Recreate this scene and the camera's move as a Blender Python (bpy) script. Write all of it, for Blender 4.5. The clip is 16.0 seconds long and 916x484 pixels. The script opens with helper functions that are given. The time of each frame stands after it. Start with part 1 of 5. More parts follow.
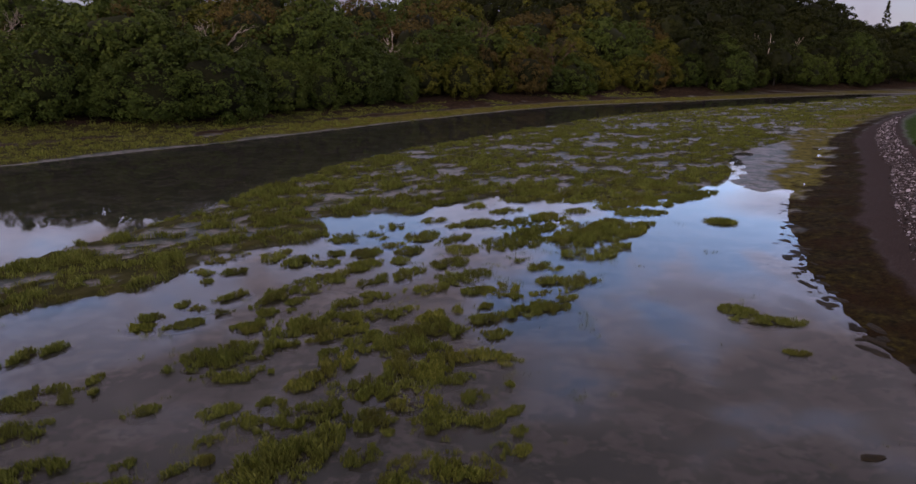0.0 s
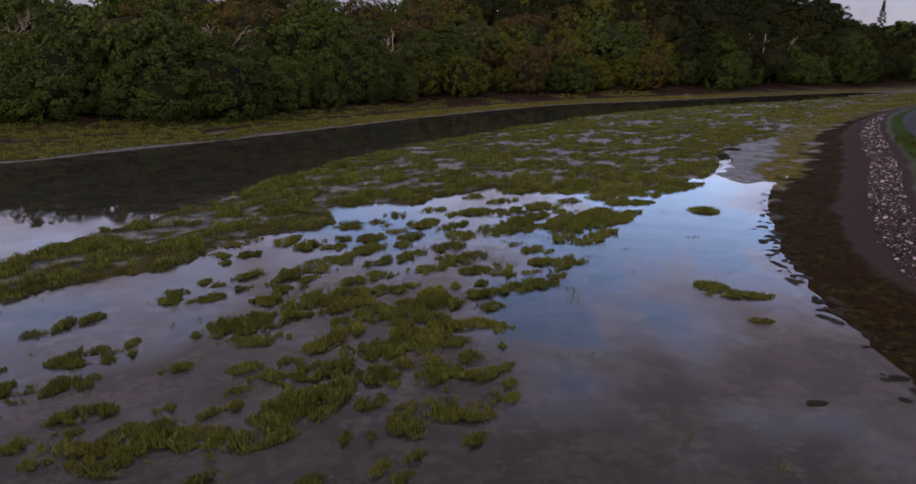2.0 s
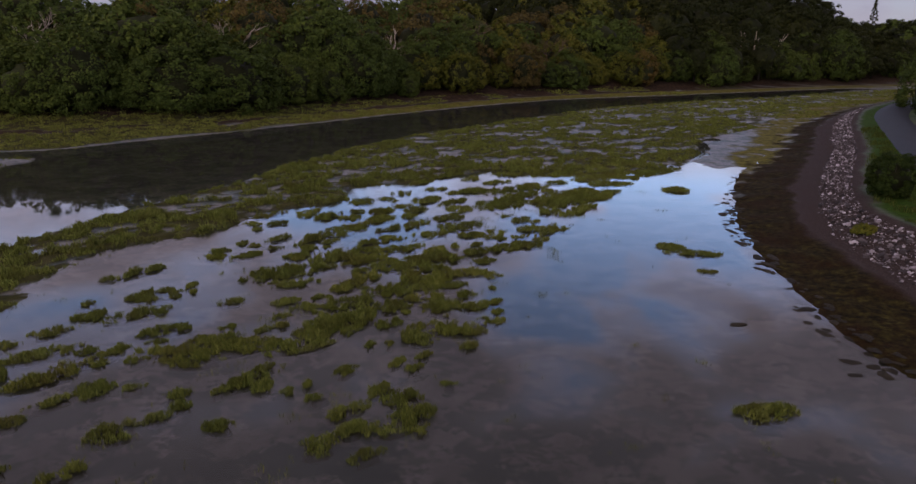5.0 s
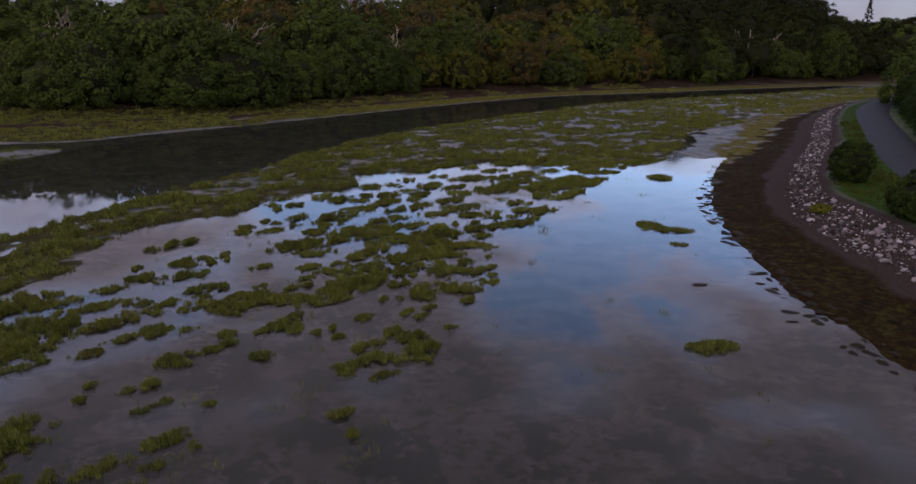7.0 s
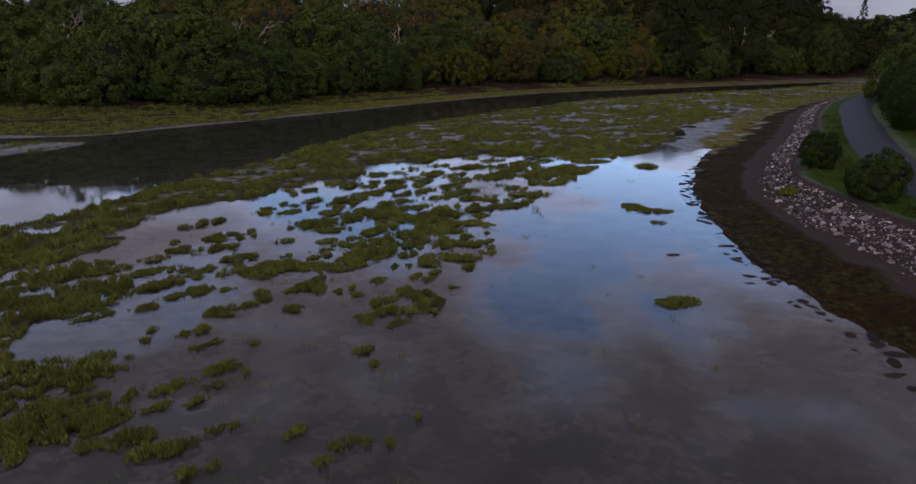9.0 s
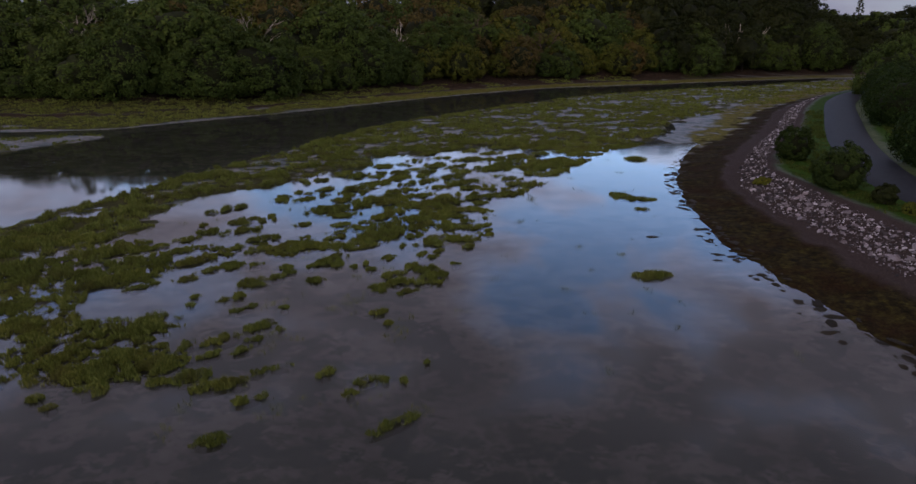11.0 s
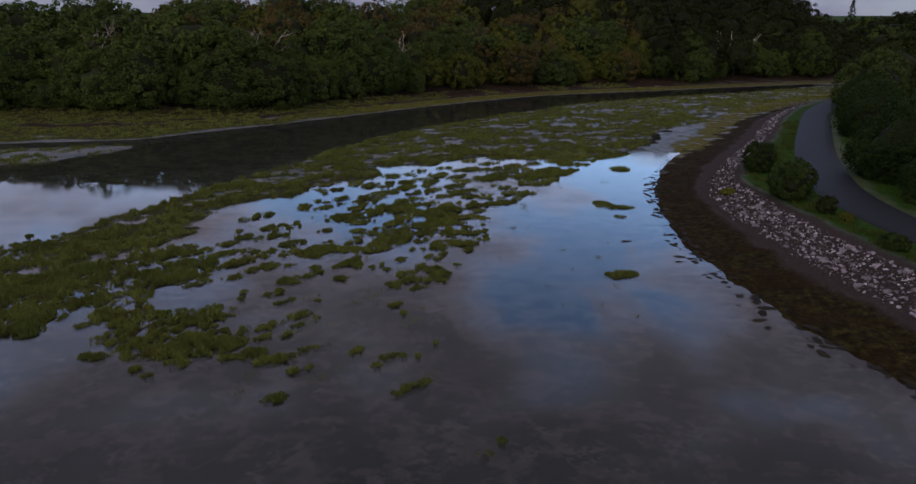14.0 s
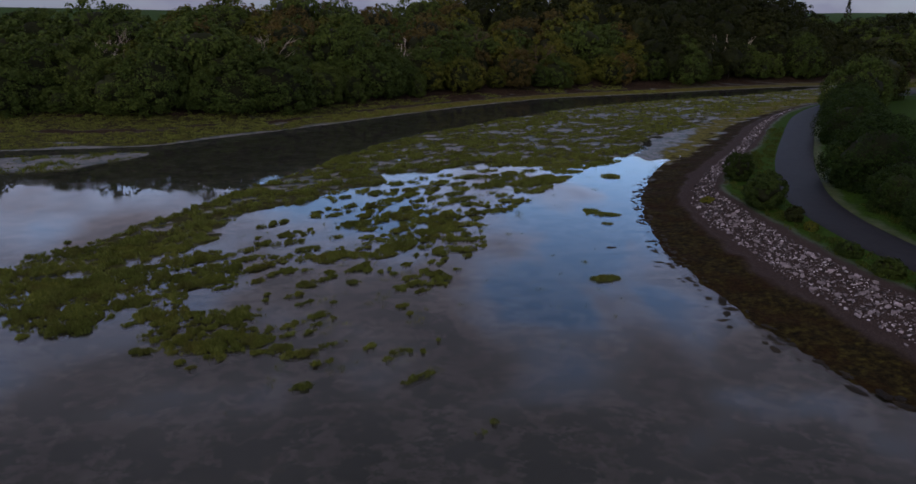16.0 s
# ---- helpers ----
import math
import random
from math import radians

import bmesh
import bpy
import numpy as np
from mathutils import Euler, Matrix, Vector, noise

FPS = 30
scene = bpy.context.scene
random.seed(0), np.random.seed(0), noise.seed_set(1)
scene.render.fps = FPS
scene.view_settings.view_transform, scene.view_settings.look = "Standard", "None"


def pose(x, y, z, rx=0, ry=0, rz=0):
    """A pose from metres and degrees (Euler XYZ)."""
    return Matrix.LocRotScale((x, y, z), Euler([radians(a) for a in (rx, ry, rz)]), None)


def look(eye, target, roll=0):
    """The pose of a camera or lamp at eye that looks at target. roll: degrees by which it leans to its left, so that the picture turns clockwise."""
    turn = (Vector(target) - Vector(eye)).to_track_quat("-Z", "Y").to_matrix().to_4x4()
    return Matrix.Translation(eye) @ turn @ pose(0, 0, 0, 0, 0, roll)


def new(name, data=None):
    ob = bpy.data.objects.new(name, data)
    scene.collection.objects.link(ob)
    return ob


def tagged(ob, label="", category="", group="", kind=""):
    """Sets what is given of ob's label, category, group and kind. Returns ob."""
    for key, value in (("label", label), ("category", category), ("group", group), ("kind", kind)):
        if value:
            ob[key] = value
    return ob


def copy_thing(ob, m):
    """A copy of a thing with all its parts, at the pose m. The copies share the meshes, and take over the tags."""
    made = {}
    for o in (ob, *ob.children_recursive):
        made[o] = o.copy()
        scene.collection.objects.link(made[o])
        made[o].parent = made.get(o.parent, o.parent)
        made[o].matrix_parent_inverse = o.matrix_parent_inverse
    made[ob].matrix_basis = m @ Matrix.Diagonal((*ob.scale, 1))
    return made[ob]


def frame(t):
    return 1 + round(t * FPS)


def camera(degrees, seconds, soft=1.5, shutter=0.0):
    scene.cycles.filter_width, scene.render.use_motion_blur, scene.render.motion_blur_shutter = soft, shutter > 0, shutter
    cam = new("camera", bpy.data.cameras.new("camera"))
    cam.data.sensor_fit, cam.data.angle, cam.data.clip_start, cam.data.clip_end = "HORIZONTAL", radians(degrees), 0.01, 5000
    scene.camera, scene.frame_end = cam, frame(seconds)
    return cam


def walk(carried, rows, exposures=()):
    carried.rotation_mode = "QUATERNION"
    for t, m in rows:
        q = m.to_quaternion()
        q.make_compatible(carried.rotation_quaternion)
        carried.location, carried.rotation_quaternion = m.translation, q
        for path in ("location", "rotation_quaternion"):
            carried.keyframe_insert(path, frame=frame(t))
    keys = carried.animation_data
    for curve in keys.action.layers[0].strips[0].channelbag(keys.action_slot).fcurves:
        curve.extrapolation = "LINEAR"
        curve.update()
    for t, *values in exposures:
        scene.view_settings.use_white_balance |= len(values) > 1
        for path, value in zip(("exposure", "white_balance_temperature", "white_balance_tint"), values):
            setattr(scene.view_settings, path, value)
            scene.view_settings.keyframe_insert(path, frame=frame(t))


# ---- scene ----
cam = camera(73.6, 16.0)
PATH = [
    (0, (-0.136, -0.115, 12.064), (-0.158, 1.792, 11.462), 0.4),
    (1.5, (-0.034, -2.251, 12.03), (-0.056, -0.344, 11.428), 0.3),
    (3.5, (0.068, -6.009, 11.99), (0.047, -4.103, 11.385), 0.3),
    (7, (0.156, -14.051, 12.06), (0.136, -12.148, 11.443), 0.4),
    (9, (0.108, -18.564, 12.125), (0.088, -16.664, 11.501), 0.3),
    (11.5, (0.046, -23.83, 12.895), (0.027, -21.936, 12.255), 0.4),
    (12.5, (0.013, -25.886, 13.538), (-0.006, -23.99, 12.901), 0.4),
    (14.5, (0.0, -30.108, 15.686), (-0.018, -28.214, 15.044), 0.4),
    (16, (0.06, -33.201, 17.34), (0.041, -31.31, 16.69), 0.4),
]
EXPOSURES = [(0.0, -0.04, 7850, 23), (9.0, -0.30, 7250, 17), (16.0, -0.49, 6850, 11)]
walk(cam, [(t, look(eye, aim, roll)) for t, eye, aim, roll in PATH], EXPOSURES)

# ---- sky and sun: an evening under broken cloud ----
world = bpy.data.worlds.new("evening_sky")
scene.world = world
world.use_nodes = True
SUN_ELEVATION, SUN_TURN = 34.0, 215.0


def link(nt, a, b):
    nt.links.new(a, b)


def build_sky():
    nt = world.node_tree
    nt.nodes.clear()
    out = nt.nodes.new("ShaderNodeOutputWorld")
    back = nt.nodes.new("ShaderNodeBackground")
    sky = nt.nodes.new("ShaderNodeTexSky")
    sky.sky_type = "NISHITA"
    sky.sun_disc = False
    sky.sun_elevation = radians(SUN_ELEVATION)
    sky.sun_rotation = radians(SUN_TURN)
    coord = nt.nodes.new("ShaderNodeTexCoord")
    parts = nt.nodes.new("ShaderNodeSeparateXYZ")
    link(nt, coord.outputs["Generated"], parts.inputs[0])
    shift = nt.nodes.new("ShaderNodeMapping")
    shift.inputs["Location"].default_value = CLOUD_SHIFT
    shift.inputs["Scale"].default_value = (1, 1, 2.4)
    link(nt, coord.outputs["Generated"], shift.inputs[0])
    cloud = nt.nodes.new("ShaderNodeTexNoise")
    cloud.inputs["Scale"].default_value = 4.2
    cloud.inputs["Detail"].default_value = 7
    cloud.inputs["Roughness"].default_value = 0.5
    cloud.inputs["Distortion"].default_value = 0.35
    link(nt, shift.outputs[0], cloud.inputs["Vector"])
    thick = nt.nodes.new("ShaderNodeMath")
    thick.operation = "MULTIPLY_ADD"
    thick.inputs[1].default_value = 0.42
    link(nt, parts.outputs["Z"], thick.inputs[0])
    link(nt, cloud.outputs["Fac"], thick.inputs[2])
    # the clouds part over the head of the creek and above the bend
    for way, inner, deep in GAPS:
        ahead = nt.nodes.new("ShaderNodeVectorMath")
        ahead.operation = "DOT_PRODUCT"
        ahead.inputs[1].default_value = way
        link(nt, coord.outputs["Generated"], ahead.inputs[0])
        gap = nt.nodes.new("ShaderNodeMapRange")
        gap.interpolation_type = "SMOOTHSTEP"
        for key, v in (("From Min", inner), ("From Max", 0.998), ("To Min", 0.0), ("To Max", deep)):
            gap.inputs[key].default_value = v
        link(nt, ahead.outputs["Value"], gap.inputs["Value"])
        whole = thick
        thick = nt.nodes.new("ShaderNodeMath")
        thick.operation = "ADD"
        link(nt, whole.outputs[0], thick.inputs[0])
        link(nt, gap.outputs[0], thick.inputs[1])
    cover = nt.nodes.new("ShaderNodeValToRGB")
    cover.color_ramp.elements[0].position, cover.color_ramp.elements[1].position = 0.46, 0.66
    link(nt, thick.outputs[0], cover.inputs[0])
    tone = nt.nodes.new("ShaderNodeValToRGB")
    e = tone.color_ramp.elements
    e[0].position, e[0].color = 0.48, (13.0, 11.0, 12.6, 1)
    e[1].position, e[1].color = 0.92, (2.6, 2.6, 3.7, 1)
    for where, shade in ((0.59, (5.7, 5.5, 7.4, 1)), (0.70, (3.5, 3.45, 4.8, 1))):
        e.new(where).color = shade
    link(nt, thick.outputs[0], tone.inputs[0])
    blue = nt.nodes.new("ShaderNodeMix")
    blue.data_type, blue.blend_type = "RGBA", "MULTIPLY"
    blue.inputs["Factor"].default_value = 1.0
    blue.inputs[7].default_value = SKY_TINT
    link(nt, sky.outputs[0], blue.inputs[6])
    mix = nt.nodes.new("ShaderNodeMix")
    mix.data_type = "RGBA"
    link(nt, cover.outputs[0], mix.inputs["Factor"])
    link(nt, blue.outputs[2], mix.inputs[6])
    link(nt, tone.outputs[0], mix.inputs[7])
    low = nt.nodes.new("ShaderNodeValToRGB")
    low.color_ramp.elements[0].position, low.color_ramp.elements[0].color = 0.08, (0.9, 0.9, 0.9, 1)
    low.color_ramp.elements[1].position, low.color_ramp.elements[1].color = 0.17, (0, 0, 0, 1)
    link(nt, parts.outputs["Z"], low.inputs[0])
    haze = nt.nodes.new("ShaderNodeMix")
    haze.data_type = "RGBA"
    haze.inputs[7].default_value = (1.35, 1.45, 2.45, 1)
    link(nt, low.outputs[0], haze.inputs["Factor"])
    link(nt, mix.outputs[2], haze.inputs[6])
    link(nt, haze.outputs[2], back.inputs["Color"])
    back.inputs["Strength"].default_value = SKY_STRENGTH
    link(nt, back.outputs[0], out.inputs[0])


SKY_STRENGTH = 0.155
SKY_TINT = (2.2, 2.55, 3.2, 1)
GAPS = (((0.225, 0.908, 0.353), 0.962, -0.22), ((-0.45, 0.85, 0.275), 0.95, -0.09))
CLOUD_SHIFT = (3.1, 1.7, 0.4)
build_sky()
sun_data = bpy.data.lights.new("sun", "SUN")
sun_data.energy, sun_data.angle, sun_data.color = 0.65, radians(30), (1.0, 0.84, 0.62)
sun = new("sun", sun_data)
sun.rotation_euler = Euler((radians(90 - SUN_ELEVATION), 0, radians(180 - SUN_TURN)))


# ---- materials ----
class Nodes:
    """A material under construction."""

    def __init__(self, name, rough=0.8, spec=0.3):
        self.mat = bpy.data.materials.new(name)
        self.mat.use_nodes = True
        self.nt = self.mat.node_tree
        self.bsdf = self.nt.nodes["Principled BSDF"]
        self.bsdf.inputs["Roughness"].default_value = rough
        self.bsdf.inputs["Specular IOR Level"].default_value = spec
        geo = self.nt.nodes.new("ShaderNodeNewGeometry")
        self.place, self.island = geo.outputs["Position"], geo.outputs["Random Per Island"]

    def noise(self, scale, detail=4, rough=0.55, stretch=None):
        n = self.nt.nodes.new("ShaderNodeTexNoise")
        n.inputs["Scale"].default_value, n.inputs["Detail"].default_value, n.inputs["Roughness"].default_value = scale, detail, rough
        vec = self.place
        if stretch:
            m = self.nt.nodes.new("ShaderNodeMapping")
            m.inputs["Scale"].default_value = stretch[:3]
            m.inputs["Rotation"].default_value = (0, 0, radians(stretch[3]))
            link(self.nt, vec, m.inputs[0])
            vec = m.outputs[0]
        link(self.nt, vec, n.inputs["Vector"])
        return n.outputs["Fac"]

    def ramp(self, fac, *stops):
        r = self.nt.nodes.new("ShaderNodeValToRGB")
        els = r.color_ramp.elements
        while len(els) < len(stops):
            els.new(0.5)
        for el, (pos, col) in zip(els, stops):
            el.position = pos
            el.color = (*col, 1) if isinstance(col, tuple) else (col, col, col, 1)
        link(self.nt, fac, r.inputs[0])
        return r.outputs[0]

    def mix(self, fac, a, b, how="MIX"):
        m = self.nt.nodes.new("ShaderNodeMix")
        m.data_type, m.blend_type = "RGBA", how
        for sock, v in ((m.inputs["Factor"], fac), (m.inputs[6], a), (m.inputs[7], b)):
            if isinstance(v, tuple):
                sock.default_value = (*v, 1)
            elif isinstance(v, (int, float)):
                sock.default_value = v
            else:
                link(self.nt, v, sock)
        return m.outputs[2]

    def math(self, op, a, b, c=None):
        m = self.nt.nodes.new("ShaderNodeMath")
        m.operation = op
        for sock, v in zip(m.inputs, (a, b, c)):
            if v is None:
                continue
            if isinstance(v, (int, float)):
                sock.default_value = v
            else:
                link(self.nt, v, sock)
        return m.outputs[0]

    def attribute(self, name):
        a = self.nt.nodes.new("ShaderNodeAttribute")
        a.attribute_name = name
        s = self.nt.nodes.new("ShaderNodeSeparateColor")
        link(self.nt, a.outputs["Color"], s.inputs[0])
        return s.outputs

    def object_random(self):
        return self.nt.nodes.new("ShaderNodeObjectInfo").outputs["Random"]

    def colour(self, c):
        link(self.nt, c, self.bsdf.inputs["Base Color"])
        return self

    def roughness(self, r):
        link(self.nt, r, self.bsdf.inputs["Roughness"])

    def bump(self, height, strength=0.5, distance=0.05):
        b = self.nt.nodes.new("ShaderNodeBump")
        b.inputs["Strength"].default_value, b.inputs["Distance"].default_value = strength, distance
        link(self.nt, height, b.inputs["Height"])
        link(self.nt, b.outputs[0], self.bsdf.inputs["Normal"])


def ground_material():
    n = Nodes("estuary_ground", 0.8, 0.3)
    a, b = n.attribute("zone_a"), n.attribute("zone_b")
    big, mid, fine = n.noise(0.12, 5), n.noise(0.9, 6, 0.62), n.noise(9.0, 5, 0.65)
    patches = n.noise(0.36, 10, 0.7, (1.0, 1.2, 1, 32))
    scum = n.noise(1.5, 9, 0.74, (0.8, 1.0, 1, 32))
    mud = n.ramp(mid, (0.3, (0.094, 0.090, 0.083)), (0.5, (0.146, 0.139, 0.132)), (0.68, (0.208, 0.200, 0.193)))
    mud = n.mix(n.ramp(scum, (0.50, 0.0), (0.55, 0.8)), mud, (0.046, 0.056, 0.047))
    mud = n.mix(n.ramp(patches, (0.495, 0.0), (0.535, 0.9)), mud, (0.026, 0.043, 0.040))
    mud = n.mix(n.ramp(big, (0.50, 0.0), (0.66, 0.5)), mud, (0.060, 0.058, 0.048))
    soil = n.ramp(mid, (0.3, (0.024, 0.024, 0.009)), (0.55, (0.048, 0.047, 0.016)), (0.75, (0.075, 0.064, 0.030)))
    weed = n.ramp(n.noise(2.2, 7, 0.7), (0.35, (0.006, 0.005, 0.002)), (0.5, (0.021, 0.015, 0.006)), (0.6, (0.038, 0.030, 0.008)), (0.72, (0.066, 0.056, 0.015)))
    weed = n.mix(n.ramp(n.noise(0.33, 5, 0.6), (0.45, 0.0), (0.62, 0.7)), weed, n.ramp(fine, (0.3, (0.008, 0.004, 0.002)), (0.7, (0.036, 0.017, 0.007))))
    algae = n.ramp(n.noise(1.3, 7, 0.68), (0.36, (0.044, 0.036, 0.013)), (0.5, (0.100, 0.090, 0.019)), (0.7, (0.155, 0.142, 0.032)))
    gravel = n.ramp(n.noise(14.0, 6, 0.75), (0.3, (0.022, 0.015, 0.013)), (0.55, (0.050, 0.036, 0.032)), (0.75, (0.125, 0.096, 0.090)))
    lawn = n.ramp(n.noise(3.0, 6, 0.65), (0.3, (0.016, 0.034, 0.004)), (0.6, (0.032, 0.068, 0.008)), (0.8, (0.055, 0.085, 0.013)))
    wood = n.ramp(n.noise(1.2, 6, 0.65), (0.35, (0.018, 0.012, 0.008)), (0.6, (0.046, 0.029, 0.018)), (0.8, (0.080, 0.053, 0.033)))
    c = n.mix(a[0], mud, soil)
    c = n.mix(a[2], c, algae)
    c = n.mix(b[2], c, wood)
    c = n.mix(a[1], c, weed)
    c = n.mix(b[0], c, gravel)
    c = n.mix(b[1], c, lawn)
    n.colour(n.mix(0.35, c, n.ramp(fine, (0.3, 0.55), (0.7, 1.25)), "MULTIPLY"))
    dry = n.math("MAXIMUM", n.math("MAXIMUM", a[0], b[1]), n.math("MAXIMUM", b[0], b[2]))
    dry = n.math("MAXIMUM", dry, n.math("MAXIMUM", a[1], n.math("MULTIPLY", a[2], 1.0)))
    n.roughness(n.math("ADD", n.math("MULTIPLY", dry, 0.45), n.ramp(mid, (0.3, 0.48), (0.7, 0.7))))
    link(n.nt, n.math("MULTIPLY_ADD", dry, -0.32, 0.36), n.bsdf.inputs["Specular IOR Level"])
    n.bump(n.math("ADD", mid, n.math("MULTIPLY", fine, 0.4)), 0.4, 0.05)
    return n.mat


def water_material():
    """Still shallow water: a mirror by the angle, brown and clear below."""
    mat = bpy.data.materials.new("still_water")
    mat.use_nodes = True
    nt = mat.node_tree
    nt.nodes.clear()
    out = nt.nodes.new("ShaderNodeOutputMaterial")
    clear = nt.nodes.new("ShaderNodeBsdfTransparent")
    silt = nt.nodes.new("ShaderNodeBsdfDiffuse")
    body = nt.nodes.new("ShaderNodeMixShader")
    gloss = nt.nodes.new("ShaderNodeBsdfGlossy")
    top = nt.nodes.new("ShaderNodeMixShader")
    fres = nt.nodes.new("ShaderNodeFresnel")
    clear.inputs[0].default_value = (0.80, 0.78, 0.76, 1)
    silt.inputs[0].default_value = (0.066, 0.068, 0.050, 1)
    body.inputs[0].default_value = 0.20
    place = nt.nodes.new("ShaderNodeNewGeometry")
    drift = nt.nodes.new("ShaderNodeMapping")
    drift.inputs["Scale"].default_value = (0.05, 0.11, 1)
    drift.inputs["Rotation"].default_value = (0, 0, radians(-25))
    link(nt, place.outputs["Position"], drift.inputs[0])
    breath = nt.nodes.new("ShaderNodeTexNoise")
    breath.inputs["Scale"].default_value, breath.inputs["Detail"].default_value = 1.0, 5
    link(nt, drift.outputs[0], breath.inputs["Vector"])
    ruffle = nt.nodes.new("ShaderNodeMapRange")
    for key, v in (("From Min", 0.42), ("From Max", 0.62), ("To Min", 0.015), ("To Max", 0.075)):
        ruffle.inputs[key].default_value = v
    link(nt, breath.outputs["Fac"], ruffle.inputs["Value"])
    link(nt, ruffle.outputs[0], gloss.inputs["Roughness"])
    gloss.inputs["Color"].default_value = (1, 1, 1, 1)
    fres.inputs["IOR"].default_value = 1.33
    link(nt, clear.outputs[0], body.inputs[1])
    link(nt, silt.outputs[0], body.inputs[2])
    link(nt, fres.outputs[0], top.inputs[0])
    link(nt, body.outputs[0], top.inputs[1])
    link(nt, gloss.outputs[0], top.inputs[2])
    link(nt, top.outputs[0], out.inputs[0])
    return mat


def leaf_material(name, dark, mid, light, through_it=0.14, brown=None):
    n = Nodes(name, 0.8, 0.08)
    own = n.object_random()
    tint = n.ramp(n.math("ADD", n.math("MULTIPLY", n.island, 0.55), n.math("MULTIPLY", n.noise(0.35, 3), 0.45)),
                  (0.2, dark), (0.5, mid), (0.8, light))
    if brown:
        tint = n.mix(n.ramp(n.noise(0.55, 4, 0.6), (0.48, 0.0), (0.68, 0.55)), tint, brown)
    tint = n.mix(0.6, tint, n.ramp(n.noise(0.9, 4, 0.6), (0.3, 0.65), (0.7, 1.3)), "MULTIPLY")
    n.colour(n.mix(0.55, tint, n.ramp(own, (0.0, (0.55, 0.6, 0.5)), (0.5, (1.0, 1.0, 1.0)), (1.0, (1.35, 1.2, 1.0))), "MULTIPLY"))
    trans = n.nt.nodes.new("ShaderNodeBsdfTranslucent")
    trans.inputs[0].default_value = (*light, 1)
    both = n.nt.nodes.new("ShaderNodeMixShader")
    both.inputs[0].default_value = through_it
    out = n.nt.nodes["Material Output"]
    link(n.nt, n.bsdf.outputs[0], both.inputs[1])
    link(n.nt, trans.outputs[0], both.inputs[2])
    link(n.nt, both.outputs[0], out.inputs[0])
    return n.mat


def plain_material(name, dark, light, scale, rough=0.85, relief=0.4, own=True):
    n = Nodes(name, rough, 0.15)
    c = n.ramp(n.math("ADD", n.math("MULTIPLY", n.noise(scale, 6, 0.65), 0.7), n.math("MULTIPLY", n.noise(scale * 6, 4), 0.3)), (0.32, dark), (0.68, light))
    if own:
        c = n.mix(0.8, c, n.ramp(n.object_random(), (0.0, (0.55, 0.5, 0.5)), (0.6, (1.0, 0.97, 0.96)), (1.0, (1.5, 1.45, 1.45))), "MULTIPLY")
    n.colour(c)
    n.bump(n.noise(scale * 4, 6, 0.7), relief, 0.03)
    return n.mat


M_GROUND, M_WATER = ground_material(), water_material()
M_CORDGRASS = leaf_material("cordgrass", (0.047, 0.062, 0.0120), (0.120, 0.144, 0.0270), (0.240, 0.256, 0.0640), brown=(0.0840, 0.0627, 0.0246))
M_VERGE = leaf_material("verge_grass", (0.020, 0.032, 0.006), (0.044, 0.062, 0.011), (0.085, 0.095, 0.024))
M_GREEN = leaf_material("oak_leaves", (0.025, 0.040, 0.0090), (0.052, 0.077, 0.0155), (0.092, 0.120, 0.024))
M_LIGHT = leaf_material("ash_leaves", (0.038, 0.048, 0.0085), (0.084, 0.092, 0.0145), (0.150, 0.140, 0.0220))
M_RUST = leaf_material("turning_leaves", (0.044, 0.034, 0.0125), (0.090, 0.066, 0.0200), (0.145, 0.102, 0.0290))
M_HEDGE = leaf_material("hedge_leaves", (0.009, 0.018, 0.0040), (0.019, 0.036, 0.0070), (0.037, 0.058, 0.0120))
M_BUSH = leaf_material("bush_leaves", (0.012, 0.021, 0.0045), (0.026, 0.042, 0.0080), (0.050, 0.070, 0.0140))
M_DARK = leaf_material("dark_leaves", (0.0109, 0.0142, 0.0043), (0.0219, 0.0271, 0.0069), (0.0387, 0.0442, 0.0107))
M_BARK = plain_material("bark", (0.02, 0.016, 0.012), (0.055, 0.045, 0.034), 3.0)
# near-black colour painted as the shade inside tree and bush crowns
M_INNER_SHADE = plain_material("inner_shade", (0.010, 0.013, 0.004), (0.032, 0.036, 0.012), 2.0)
M_DEAD = plain_material("bleached_wood", (0.26, 0.21, 0.16), (0.52, 0.45, 0.37), 3.0)
M_TWIG = plain_material("brown_twigs", (0.07, 0.045, 0.03), (0.16, 0.11, 0.08), 3.0)
M_STONE = plain_material("pale_stone", (0.10, 0.08, 0.083), (0.36, 0.315, 0.33), 4.0, 0.8, 0.5)
M_ASPHALT = plain_material("asphalt", (0.011, 0.011, 0.0125), (0.022, 0.021, 0.0235), 1.2, 0.72, 0.25, own=False)
M_ASPHALT.node_tree.nodes["Principled BSDF"].inputs["Specular IOR Level"].default_value = 0.12
M_WRACK = plain_material("bladder_wrack", (0.007, 0.006, 0.004), (0.030, 0.022, 0.010), 5.0, 0.85, 0.8)
M_MOUND = plain_material("wet_root_mud", (0.016, 0.014, 0.008), (0.05, 0.042, 0.024), 5.0, 0.5, 0.6)


